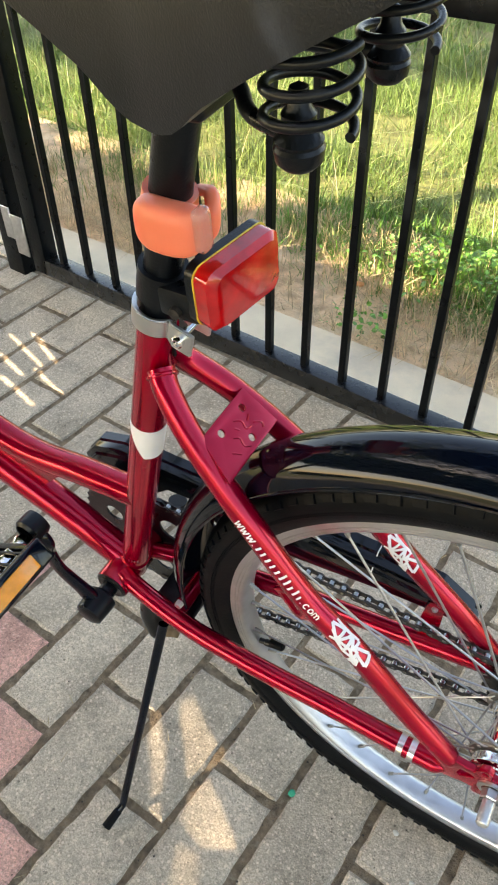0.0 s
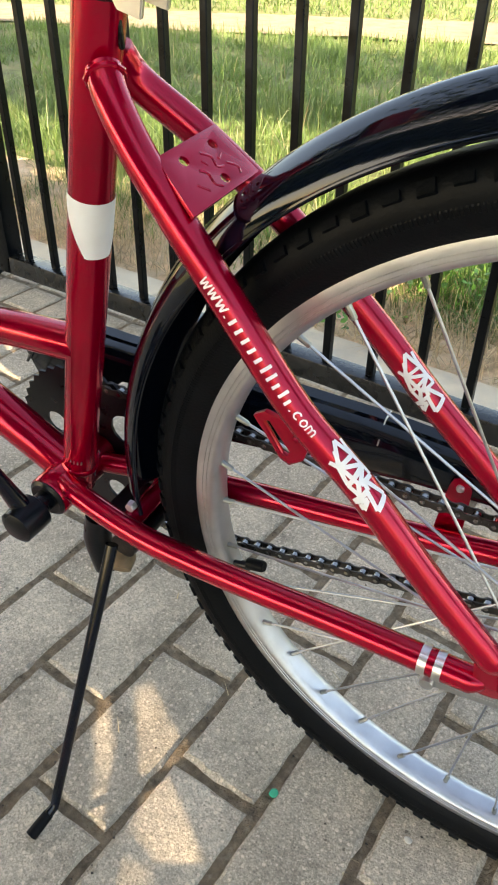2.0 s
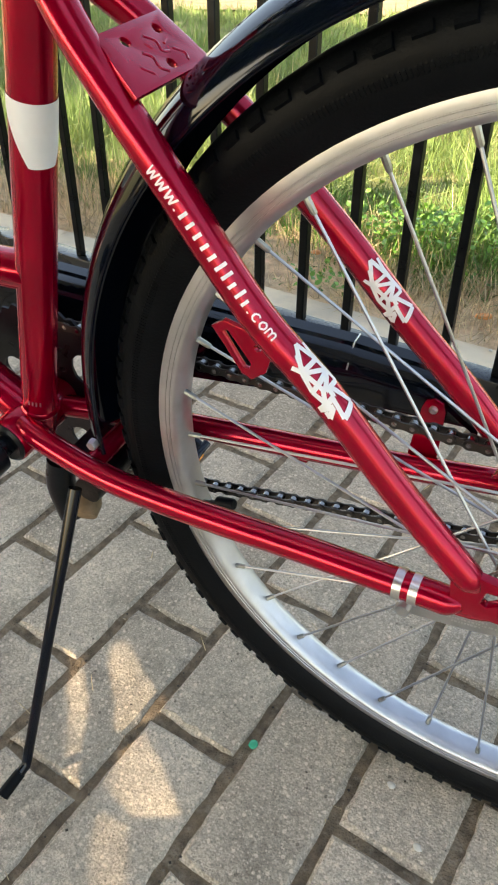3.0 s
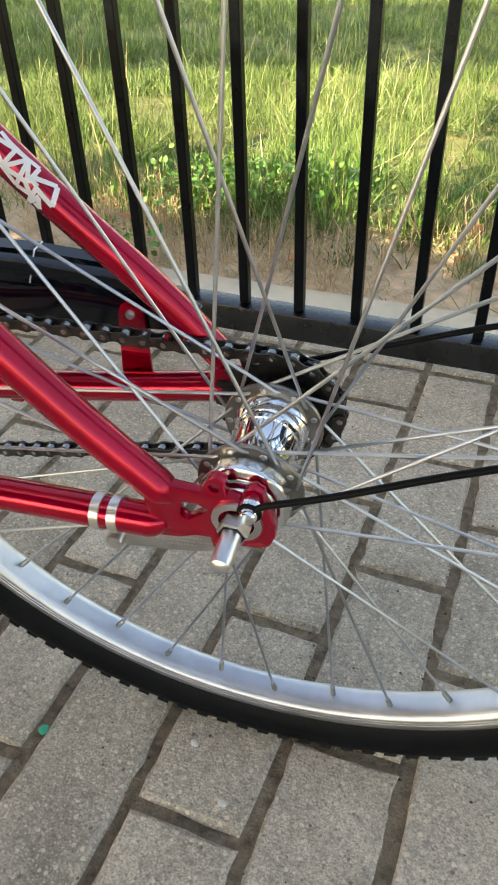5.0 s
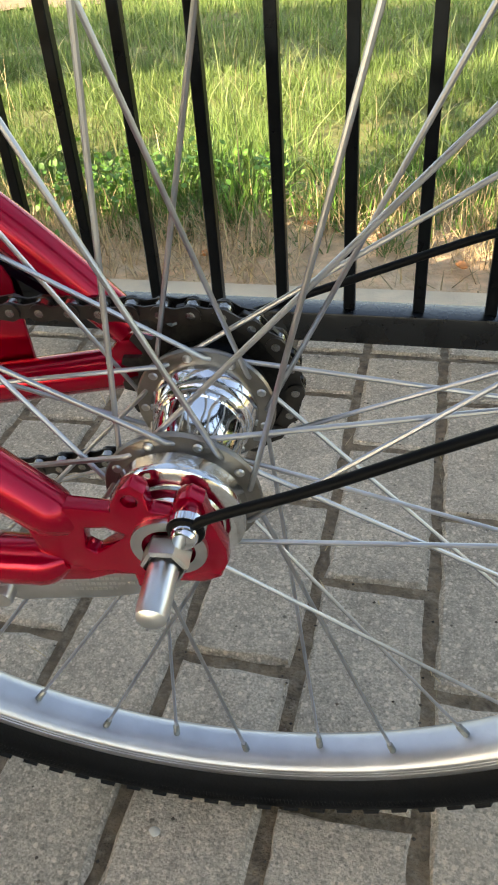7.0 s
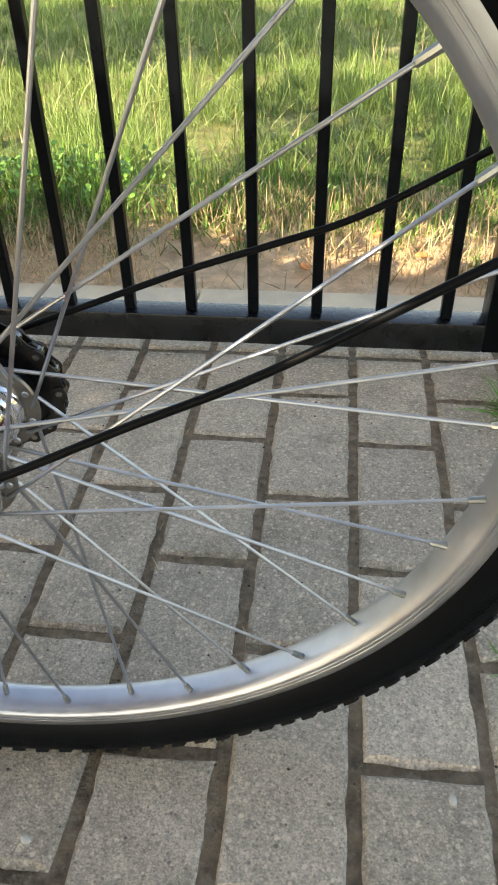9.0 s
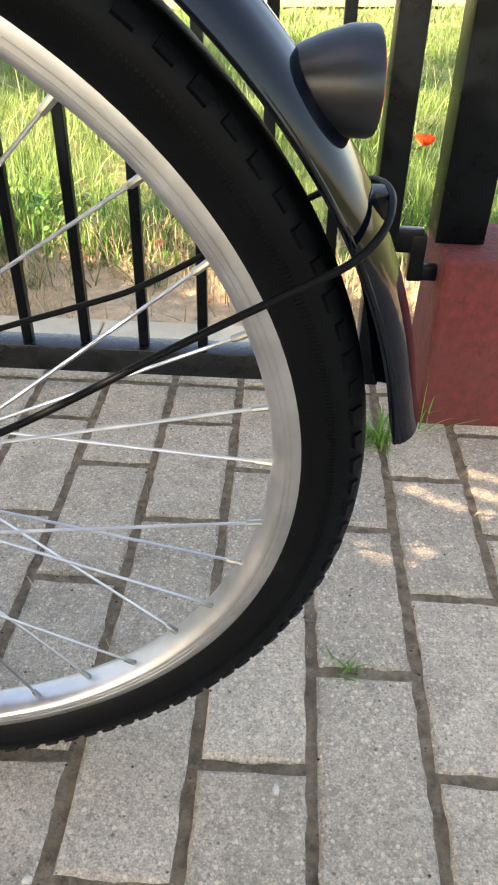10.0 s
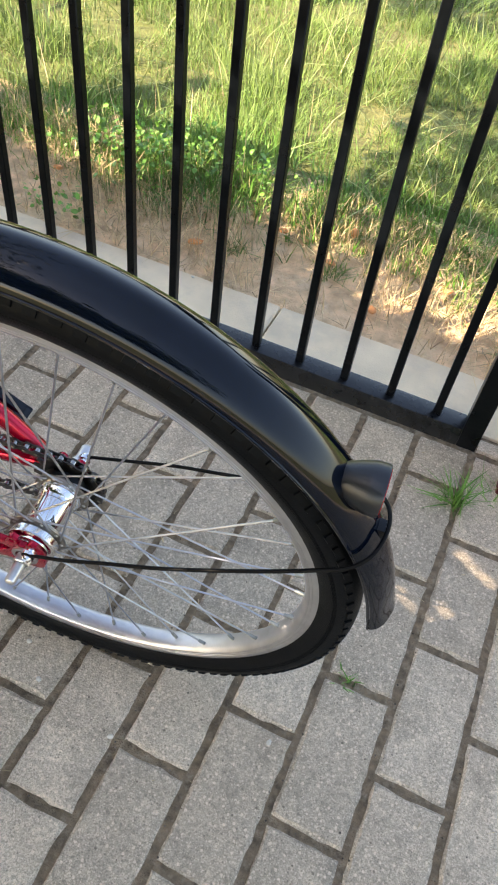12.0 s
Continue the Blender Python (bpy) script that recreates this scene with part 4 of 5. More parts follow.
light = part("tail_light", lathe([(0.0, 0.2630), (0.0115, 0.2635), (0.0135, 0.2665), (0.0172, 0.2755), (0.0198, 0.2840), (0.0204, 0.2865), (0.0206, 0.2950), (0.0200, 0.2970), (0.0, 0.2975)], (0, 0, 0.5255), axis="x", seg=36), M_LAMP, bike, "black tail light housing")
part("lens", lathe([(0.0186, 0.2969), (0.0184, 0.2977), (0.0150, 0.2979), (0.0, 0.2980)], (0, 0, 0.5255), axis="x", seg=32), M_LENS, light, "red tail light lens")
wire = [(0.0105, -0.060, 0.3345), (0.0200, -0.0602, 0.3415), (0.05, -0.0605, 0.355), (0.0914, -0.058, 0.3735), (0.146, -0.055, 0.397), (0.220, -0.050, 0.4365), (0.267, -0.042, 0.4570), (0.291, -0.036, 0.4670)]
loop = [(0.3050, -0.024, 0.4770), (0.3105, 0.0, 0.4815), (0.3050, 0.024, 0.4770)]
wire_far = [(0.2860, 0.044, 0.4620), (0.2355, 0.052, 0.4285), (0.1905, 0.056, 0.4020), (0.1530, 0.058, 0.3880), (0.1076, 0.060, 0.3728), (0.0578, 0.060, 0.3545), (0.0105, 0.060, 0.3370)]
stay_wire = part("mudguard_stay", tube(smooth_path(wire + loop + wire_far, 6), 0.0018, 10), M_WIRE, bike, "black wire mudguard stay")
part("clip", block((0.009, 0.012, 0.014), (0.3045, 0, 0.476), 0.002, 2), M_SATIN, stay_wire)
eye_ring = [(0.0102 + 0.0048 * math.cos(a), -0.0598, 0.3340 + 0.0048 * math.sin(a)) for a in (2 * math.pi * k / 24 for k in range(25))]
part("wire_eye", tube(eye_ring, 0.0017, 8), M_WIRE, stay_wire)
for s in (-1, 1):
    part("stay_bolt", lathe([(0, s * 0.0650), (0.0036, s * 0.0648), (0.0046, s * 0.0635), (0.0046, s * 0.0605), (0.0066, s * 0.0600), (0.0066, s * 0.0570), (0.004, s * 0.0568), (0.004, s * 0.048)], (0.0102, 0, 0.3340), seg=14), M_CHROME, stay_wire, "chromed bolt")

# seat post, lights and saddle
POST = lambda z: SEAT(z)
part("seat_post", tube([POST(0.60), POST(0.838)], 0.0126, 26), M_SATIN, bike, "black seat post")
ST_M = ST.to_track_quat("Z", "Y").to_matrix().to_4x4()
refl = empty("rear_reflector")
refl.parent = bike
refl["label"] = "red rear reflector with black back"
part("strap", lathe([(0.0127, -0.012), (0.0162, -0.012), (0.0166, 0.0), (0.0162, 0.012), (0.0127, 0.012)], axis="z", seg=28), M_SATIN, refl, "black reflector bracket").matrix_local = Matrix.Translation(POST(0.703)) @ ST_M
part("bracket_arm", block((0.030, 0.020, 0.022), (-0.281, -0.006, 0.699), 0.004, 2), M_SATIN, refl)
part("bracket_bolt", lathe([(0, -0.004), (0.004, -0.004), (0.0045, 0.0)], (-0.282, -0.0155, 0.695), seg=12), M_DARKSTEEL, refl)
RM = Matrix.Translation((-0.2566, 0.0126, 0.7116)) @ Matrix.Rotation(radians(-11.8), 4, "Z") @ Matrix.Rotation(radians(2.3), 4, "Y") @ Matrix.Rotation(radians(2.3), 4, "X")


def rounded(sx, sy, sz, corner, taper=1.0, at=0.0):
    """A slab of size sx by sy by sz with rounded corners in its y-z outline; its far face shrinks by taper."""
    bm = bmesh.new()
    ring = []
    for cy, cz, a0 in ((1, 1, 0), (-1, 1, 90), (-1, -1, 180), (1, -1, 270)):
        for k in range(6):
            a = radians(a0 + 18 * k)
            ring.append((cy * (sy / 2 - corner) + corner * math.cos(a), cz * (sz / 2 - corner) + corner * math.sin(a)))
    levels = ((0, 1.0), (sx * 0.7, 1.0), (sx, taper))
    rows = [[bm.verts.new((at + x, y * f, z * f)) for y, z in ring] for x, f in levels]
    for a, b in zip(rows, rows[1:]):
        for k in range(len(ring)):
            bm.faces.new((a[k], a[(k + 1) % len(ring)], b[(k + 1) % len(ring)], b[k]))
    bm.faces.new(rows[0][::-1])
    bm.faces.new(rows[-1])
    bmesh.ops.recalc_face_normals(bm, faces=bm.faces)
    return bm


for nm, bm_, mt, lb in (("back", rounded(0.006, 0.065, 0.045, 0.009, 1.0, -0.008), M_SATIN, ""), ("gasket", rounded(0.0007, 0.0653, 0.0453, 0.009, 1.0, -0.0016), M_YELLOW, "thin yellow gasket"),
                        ("lens", rounded(0.014, 0.064, 0.044, 0.009, 0.84, -0.0008), M_LENS, "moulded red lens")):
    part(nm, bm_, mt, refl, lb).matrix_local = RM
blink = empty("silicone_light")
blink.parent = bike
blink["label"] = "orange silicone clip-on light on the seat post"
bm = bmesh.new()
bmesh.ops.create_uvsphere(bm, u_segments=32, v_segments=20, radius=1)
for v in bm.verts:
    x, y, z = v.co
    f = lambda q, p: math.copysign(abs(q) ** p, q)
    v.co = Vector((0.0215 * f(x, 0.55), 0.0095 * f(y, 0.6), 0.0155 * f(z, 0.6)))
    v.co.y += 10.0 * v.co.x ** 2
part("body", bm, M_SILICONE, blink, "soft orange silicone body").matrix_local = Matrix.Translation((-0.2765, -0.0185, 0.7570)) @ Matrix.Rotation(radians(4), 4, "Y") @ Matrix.Rotation(radians(6), 4, "Z")
part("strap", lathe([(0.0128, -0.007), (0.0160, -0.007), (0.0166, 0.0), (0.0160, 0.007), (0.0128, 0.007)], axis="z", seg=28), M_SILICONE, blink).matrix_local = Matrix.Translation(POST(0.762)) @ ST_M
part("hook", tube(smooth_path([(-0.276, 0.014, 0.763), (-0.266, 0.011, 0.765), (-0.261, 0.005, 0.759), (-0.261, 0.002, 0.749), (-0.2640, 0.000, 0.744)]), 0.0030, 12, flat=1.5), M_SILICONE, blink)
part("lens", block((0.008, 0.011, 0.026), (-0.2550, -0.0155, 0.7595), 0.0035, 3), M_CLEAR, blink, "clear lamp window")
saddle = empty("saddle")
saddle.parent = bike
saddle["label"] = "wide black vinyl saddle with coil springs"
bm = bmesh.new()
xs = np.linspace(-0.455, -0.115, 48)
rows = []
for x in xs:
    w = float(np.interp(x, [-0.455, -0.44, -0.40, -0.33, -0.27, -0.22, -0.17, -0.135, -0.115], [0.008, 0.020, 0.028, 0.034, 0.042, 0.058, 0.080, 0.090, 0.078]))
    top = float(np.interp(x, [-0.455, -0.43, -0.33, -0.25, -0.17, -0.13, -0.115], [0.935, 0.955, 0.956, 0.952, 0.968, 0.972, 0.955]))
    low = float(np.interp(x, [-0.455, -0.40, -0.35, -0.300, -0.286, -0.276, -0.262, -0.248, -0.238, -0.226, -0.19, -0.15, -0.115], [0.905, 0.888, 0.868, 0.842, 0.830, 0.824, 0.822, 0.824, 0.831, 0.842, 0.866, 0.890, 0.910]))
    row = []
    for k in range(17):
        a = math.pi * k / 16
        y = -w * math.cos(a)
        s = math.sin(a) ** 0.55
        row.append(bm.verts.new((x, y * (0.86 + 0.14 * s), low + (top - low) * s)))
    rows.append(row)
for a, b in zip(rows, rows[1:]):
    for k in range(16):
        bm.faces.new((a[k], a[k + 1], b[k + 1], b[k]))
    bm.faces.new((a[16], a[0], b[0], b[16]))
bm.faces.new(rows[0][::-1])
bm.faces.new(rows[-1])
bmesh.ops.recalc_face_normals(bm, faces=bm.faces)
part("cover", bm, M_SADDLE, saddle, "black vinyl saddle cover")
part("clamp", block((0.05, 0.045, 0.03), (-0.268, 0, 0.835), 0.006, 3), M_SATIN, saddle)
for s in (-1, 1):
    cx, cy = -0.176, s * 0.045
    helix = [(cx + 0.0180 * math.cos(t) + 0.002 * t / 19, cy + 0.0180 * math.sin(t), 0.8420 + 0.034 * t / (2 * math.pi * 3.0)) for t in np.linspace(0, 2 * math.pi * 3.0, 110)]
    part("spring", tube(helix, 0.0022, 10), M_SATIN, saddle, "black coil spring")
    part("spring_block", lathe([(0.0, 0.8255), (0.007, 0.826), (0.0100, 0.829), (0.0108, 0.8345), (0.0098, 0.8362), (0.0104, 0.8378), (0.0088, 0.8398), (0.0068, 0.842), (0.0072, 0.848), (0.005, 0.851), (0.0038, 0.858), (0.0, 0.860)], (cx - 0.004, cy, 0), axis="z", seg=22), M_SATIN, saddle)
    part("rail", tube(smooth_path([(cx - 0.006, cy, 0.838), (cx - 0.03, cy * 0.85, 0.840), (-0.225, cy * 0.5, 0.846), (-0.27, cy * 0.35, 0.848), (-0.36, cy * 0.2, 0.88)]), 0.0036, 10), M_SATIN, saddle)

# ---------------------------------------------------------------- plants and small things
rng = np.random.default_rng(7)


def blades(name, count, place, height, width, lean, mat, label, category, curl=0.5):
    """Many tapered grass blades in one mesh. place(n) gives roots, height(roots) the length of each."""
    root = place(count)
    n = len(root)
    h = height(root)
    az = rng.uniform(0, 2 * math.pi, n)
    face = az + rng.normal(0, 0.9, n) + math.pi / 2
    ln = np.abs(rng.normal(0, lean, n))
    w = width * rng.uniform(0.6, 1.3, n)
    lead = np.stack([np.cos(az), np.sin(az), 0 * az], -1)
    side = np.stack([np.cos(face), np.sin(face), 0 * az], -1)
    verts = np.empty((n, 7, 3))
    for j, f in enumerate((0.0, 0.4, 0.75)):
        mid = root + lead * (h * np.sin(ln) * f * (1 + curl * f))[:, None]
        mid[:, 2] += h * np.cos(ln) * f * (1 - 0.35 * curl * f * np.sin(ln))
        ww = (w * (1, 0.85, 0.55)[j])[:, None] * side / 2
        verts[:, 2 * j], verts[:, 2 * j + 1] = mid - ww, mid + ww
    tip = root + lead * (h * np.sin(ln) * (1 + curl))[:, None]
    tip[:, 2] += h * np.cos(ln) * (1 - 0.35 * curl * np.sin(ln))
    verts[:, 6] = tip
    base = (np.arange(n) * 7)[:, None]
    quads = np.concatenate([base + np.array([[0, 1, 3, 2]]), base + np.array([[2, 3, 5, 4]])])
    tris = base + np.array([[4, 5, 6]])
    me = bpy.data.meshes.new(name)
    me.from_pydata(verts.reshape(-1, 3).tolist(), [], quads.tolist() + tris.tolist())
    me.materials.append(mat)
    return tagged(new(name, me), label, category, kind="stuff")


def field(x0, x1, y0, y1, z=-0.02):
    def place(n):
        p = np.stack([rng.uniform(x0, x1, n), rng.uniform(y0, y1, n), np.full(n, z)], -1)
        clump = np.array([noise.noise((q[0] * 3.1, q[1] * 3.1, 2.0)) + 0.6 * noise.noise((q[0] * 9, q[1] * 9, 5.0)) for q in p])
        off = (p[:, 1] < 6.05 + 0.39 * p[:, 0]) | (p[:, 1] > 7.5 + 0.36 * p[:, 0])          # none on the dirt path
        return p[(clump + rng.normal(0, 0.35, n) > -0.12) & off]
    return place


def tall(base, more):
    return lambda r: base * rng.uniform(0.5, 1.25, len(r)) + more * np.array([max(0, noise.noise((q[0] * 2.2, q[1] * 2.2, 9.0))) for q in r])


blades("lawn_grass", 115000, field(-3.6, 1.4, 1.0, 2.6), tall(0.058, 0.10), 0.0027, 0.80, M_GRASS, "long uncut grass behind the gate", "grass")
blades("lawn_grass", 80000, field(-5.5, 2.2, 2.5, 4.8), tall(0.070, 0.10), 0.0042, 0.80, M_GRASS, "long uncut grass farther out", "grass")
blades("lawn_grass", 45000, field(-8.5, 3.5, 4.7, 10.5), tall(0.06, 0.05), 0.010, 0.7, M_GRASS, "long grass at a distance", "grass")
blades("grass_edge", 5000, field(-3.2, 1.0, 0.86, 1.10), tall(0.05, 0.09), 0.0035, 0.6, M_GRASS, "ragged grass edge over dry soil", "grass")
blades("green_edge", 9000, field(-1.35, 0.60, 0.95, 1.30), tall(0.05, 0.07), 0.0042, 0.75, M_WEED, "bright green grass at the lawn edge", "grass")
blades("dry_straw", 36000, field(-3.2, 1.2, 0.70, 1.16, -0.002), lambda r: rng.uniform(0.02, 0.075, len(r)), 0.0021, 1.50, M_STRAW, "dry straw lying on bare soil", "straw", 0.2)
blades("dry_straw", 700, field(-4, 1.5, 1.0, 3.2, -0.01), lambda r: rng.uniform(0.05, 0.20, len(r)), 0.0026, 0.55, M_STRAW, "dead straw stalks among the grass", "straw", 0.4)

path_far = sheet("dirt_path", -14, 9, 0, 1.45, -0.006, M_PATH, 80, 12, 0.02, label="pale dirt path across the lawn", category="path")
for v in path_far.data.vertices:
    v.co.y += 6.05 + 0.38 * v.co.x
def arched(count, x0, x1, y0, y1, name, label):
    blades(name, count, field(x0, x1, y0, y1), lambda r: rng.uniform(0.10, 0.21, len(r)), 0.0034, 0.75, M_SEED, label, "grass", 1.3)


arched(2600, -3.6, 1.4, 1.12, 2.8, "arched_grass", "pale arching grass stems with drooping tips")
arched(2200, -5.5, 2.2, 2.7, 5.0, "arched_grass", "pale arching grass stems farther out")


def leafy(name, centre, count, spread_, mat, size, label, category, high=0.08):
    """A low weed: many small rounded leaves on short stalks."""
    bm = bmesh.new()
    for _ in range(count):
        p = Vector(centre) + Vector((random.gauss(0, spread_[0]), random.gauss(0, spread_[1]), random.uniform(0.005, high)))
        m = Matrix.Translation(p) @ Euler((random.gauss(0, 0.6), random.gauss(0, 0.6), random.uniform(0, 6.3))).to_matrix().to_4x4()
        s = size * random.uniform(0.6, 1.3)
        out = [(0, 0), (0.35, 0.3), (0.75, 0.32), (1, 0), (0.75, -0.32), (0.35, -0.3)]
        bm.faces.new([bm.verts.new(m @ Vector((x * s, y * s, 0.12 * s * abs(y) * 3))) for x, y in out])
    return tagged(part(name, bm, mat, smooth=False), label, category, kind="stuff")


leafy("weed", (-0.84, 1.02, 0.0), 460, (0.10, 0.06), M_WEED, 0.015, "bright green leafy weeds at the lawn edge", "weed", 0.11)
leafy("weed", (-0.93, 0.76, 0.0), 80, (0.045, 0.035), M_WEED, 0.014, "small leafy weed by the edging strip", "weed", 0.05)
leafy("weed", (-0.62, 1.08, 0.0), 160, (0.09, 0.05), M_WEED, 0.014, "leafy green weeds among grass", "weed", 0.10)


def tuft(name, at, count, high, wide, label, mat=M_GRASS):
    def place(n):
        return np.array(at) + np.stack([rng.normal(0, wide, n), rng.normal(0, wide, n), np.zeros(n)], -1)
    return blades(name, count, place, lambda r: high * rng.uniform(0.4, 1.1, len(r)), 0.0028, 0.75, mat, label, "grass", 0.8)


tuft("grass_tuft", (0.095, 0.375, -0.004), 80, 0.060, 0.009, "small grass tuft growing in a paving joint", M_WEED)
tuft("grass_tuft", (0.034, 0.002, -0.004), 26, 0.018, 0.007, "tiny grass sprig in a paving joint", M_WEED)
tuft("grass_tuft", (0.165, 0.425, -0.004), 10, 0.085, 0.010, "grass stems at the foot of the red base", M_WEED)

tuft("grass_tuft", (0.150, 0.418, -0.004), 14, 0.05, 0.012, "low grass at the foot of the red base", M_WEED)


def strewn(count):
    p = np.stack([rng.uniform(-1.6, 0.6, count), rng.uniform(-0.7, 0.46, count), np.full(count, 0.0015)], -1)
    line = np.abs((p[:, 0] / 0.1) - np.round(p[:, 0] / 0.1)) * 0.1
    return p[(line < 0.008) | (rng.uniform(0, 1, count) < 0.12)]


blades("dry_bits", 1500, strewn, lambda r: rng.uniform(0.005, 0.022, len(r)), 0.0012, 1.53, M_STRAW, "dry straw bits strewn over the paving", "straw", 0.1)
crumb_p = strewn(5200)
crumb_v, crumb_f = [], []
for q in crumb_p:
    o, e = len(crumb_v), min(0.0017, abs(rng.normal(0.0010, 0.0005)) + 0.0004)
    crumb_v += [(q[0] + e, q[1], q[2] - 0.001), (q[0], q[1] + e * 0.8, q[2] - 0.001), (q[0] - e, q[1], q[2] - 0.001), (q[0], q[1] - e * 0.9, q[2] - 0.001), (q[0] + e * 0.2, q[1], q[2] - 0.001 + e)]
    crumb_f += [(o, o + 1, o + 4), (o + 1, o + 2, o + 4), (o + 2, o + 3, o + 4), (o + 3, o, o + 4)]
crumb_me = bpy.data.meshes.new("soil_crumbs")
crumb_me.from_pydata(crumb_v, [], crumb_f)
crumb_me.materials.append(M_CRUMB)
tagged(new("soil_crumbs", crumb_me), "dark soil crumbs and grit on the paving", "grit", kind="stuff")

# poppy
poppy = tagged(empty("poppy", Matrix.Translation((0.25, 1.252, -0.012))), "orange-red poppy flower on a thin stem", "flower")
part("stem", tube(smooth_path([(0.01, 0, -0.02), (0.004, 0, 0.1), (0, 0, 0.188)]), 0.0013, 6), M_WEED, poppy)
for k in range(4):
    bm = bmesh.new()
    bmesh.ops.create_grid(bm, x_segments=5, y_segments=5, size=0.5)
    for v in bm.verts:
        x, y = v.co.x + 0.5, v.co.y
        v.co = Vector((0.020 * x, 0.026 * y * (0.5 + x), 0.012 * x * x + 0.003 * math.sin(9 * y)))
    pt_ = part("petal", bm, M_POPPY, poppy)
    pt_.matrix_local = Matrix.Translation((0, 0, 0.186)) @ Matrix.Rotation(k * math.pi / 2 + 0.3, 4, "Z") @ Matrix.Rotation(radians(-25), 4, "Y")


def scrap(name, at, size, mat, label, category, seed):
    """A small flat irregular bit lying on the ground."""
    r = random.Random(seed)
    bm = bmesh.new()
    bmesh.ops.create_icosphere(bm, subdivisions=2, radius=1)
    for v in bm.verts:
        v.co = Vector((v.co.x * size[0], v.co.y * size[1], v.co.z * size[2])) * (1 + 0.25 * noise.noise(v.co * 1.7 + Vector((seed, 0, 0))))
    ob = tagged(part(name, bm, mat), label, category)
    ob.matrix_world = Matrix.Translation(Vector(at) + Vector((0, 0, size[2] * 0.7))) @ Matrix.Rotation(r.uniform(0, 6), 4, "Z")
    return ob


scrap("glass_chip", (-0.496, -0.175, 0.0), (0.0055, 0.0045, 0.0015), M_GREEN_CHIP, "tiny green chip lying on the paving", "chip", 3)
for k, (x, y) in enumerate(((-0.312, 0.893), (-0.05, 0.93), (0.02, 0.84), (-0.45, 0.95), (-1.02, 0.90), (-0.18, 0.78))):
    tagged(scrap("dry_leaf", (x, y, 0.004), (0.013, 0.009, 0.005), M_ORANGE_LEAF, "small dry orange leaf lying on bare soil", "leaf", 31 + k), group="dry leaves on the soil")
for k, (x, y) in enumerate(((-0.30, 0.86), (-0.02, 0.90), (-0.52, 0.84), (0.12, 0.80), (-0.75, 0.88))):
    tuft("grass_tuft", (x, y, -0.008), 45, 0.055, 0.014, "small yellow-green grass tuft on bare soil")
scrap("dry_leaf", (-0.60, 0.80, 0.004), (0.018, 0.010, 0.006), M_ORANGE_LEAF, "dry orange leaf on the soil", "leaf", 5)
scrap("dry_leaf", (-0.30, 1.02, 0.01), (0.014, 0.010, 0.010), M_ORANGE_LEAF, "curled orange leaf in the grass", "leaf", 6)
for k, (x, y) in enumerate(((-0.329, -0.178), (-0.37, -0.14), (-0.03, -0.12), (-0.21, -0.20), (-0.55, 0.69))):
    pebble = scrap("pebble", (x, y, 0.0), (0.004, 0.0032, 0.002), M_STONE, "small pale pebble on the paving", "pebble", 11 + k)
    tagged(pebble, group="pebbles on the paving")

# unseen tree added behind the viewer, only to cast the shade on the paving
tree = tagged(empty("tree", Matrix.Translation((-3.9, -1.9, -0.02))), "unseen leafy tree added to shade the paving", "tree")
part("trunk", tube(smooth_path([(0, 0, 0), (0.04, 0.02, 1.2), (0.0, 0.05, 2.2), (0.1, 0.1, 3.3)]), [0.14, 0.12, 0.10, 0.04], 16), M_BARK, tree)
for k in range(7):
    a = k * 0.9
    part("limb", tube(smooth_path([(0.05, 0.05, 1.9 + 0.12 * k), (0.4 * math.cos(a), 0.4 * math.sin(a), 2.3 + 0.12 * k), (0.9 * math.cos(a), 0.9 * math.sin(a), 2.6 + 0.12 * k)]), [0.06, 0.045, 0.015], 10), M_BARK, tree)
# outlines on the ground where holes in the leaves let sun patches through
SUN_GAPS = [[(-0.727, -0.190), (-0.698, -0.197), (-0.656, -0.229), (-0.635, -0.257), (-0.606, -0.296), (-0.617, -0.300), (-0.646, -0.264), (-0.668, -0.240), (-0.703, -0.212)],
        [(-0.685, -0.165), (-0.679, -0.148), (-0.648, -0.163), (-0.595, -0.189), (-0.602, -0.213), (-0.613, -0.235), (-0.648, -0.200)],
        [(-0.603, -0.254), (-0.592, -0.222), (-0.555, -0.241), (-0.514, -0.266), (-0.546, -0.288), (-0.584, -0.281)],
        [(-0.574, -0.304), (-0.547, -0.298), (-0.528, -0.324), (-0.500, -0.350), (-0.520, -0.366), (-0.552, -0.338)]]
for x0, y0, x1, y1, half in ((-1.458, 0.167, -1.324, 0.141, 0.0034), (-1.563, 0.279, -1.407, 0.238, 0.0030), (-1.527, 0.312, -1.388, 0.262, 0.0026), (-1.422, 0.226, -1.310, 0.198, 0.0030), (-1.53, 0.219, -1.419, 0.194, 0.0030),
                             (0.119, 0.280, 0.190, 0.242, 0.0024), (0.200, 0.316, 0.262, 0.297, 0.0024), (0.197, 0.286, 0.252, 0.252, 0.0028), (0.191, 0.242, 0.245, 0.222, 0.0024), (0.051, 0.174, 0.092, 0.146, 0.0010),
                             (0.115, 0.176, 0.173, 0.140, 0.0010), (0.106, 0.150, 0.148, 0.133, 0.0009)):
    along = Vector((x1 - x0, y1 - y0)).normalized() * half
    SUN_GAPS.append([(x0, y0), (x0 + along.x * 3 - along.y, y0 + along.y * 3 + along.x), (x1 - along.x * 3 - along.y, y1 - along.y * 3 + along.x), (x1, y1),
                 (x1 - along.x * 3 + along.y, y1 - along.y * 3 - along.x), (x0 + along.x * 3 + along.y, y0 + along.y * 3 - along.x)])


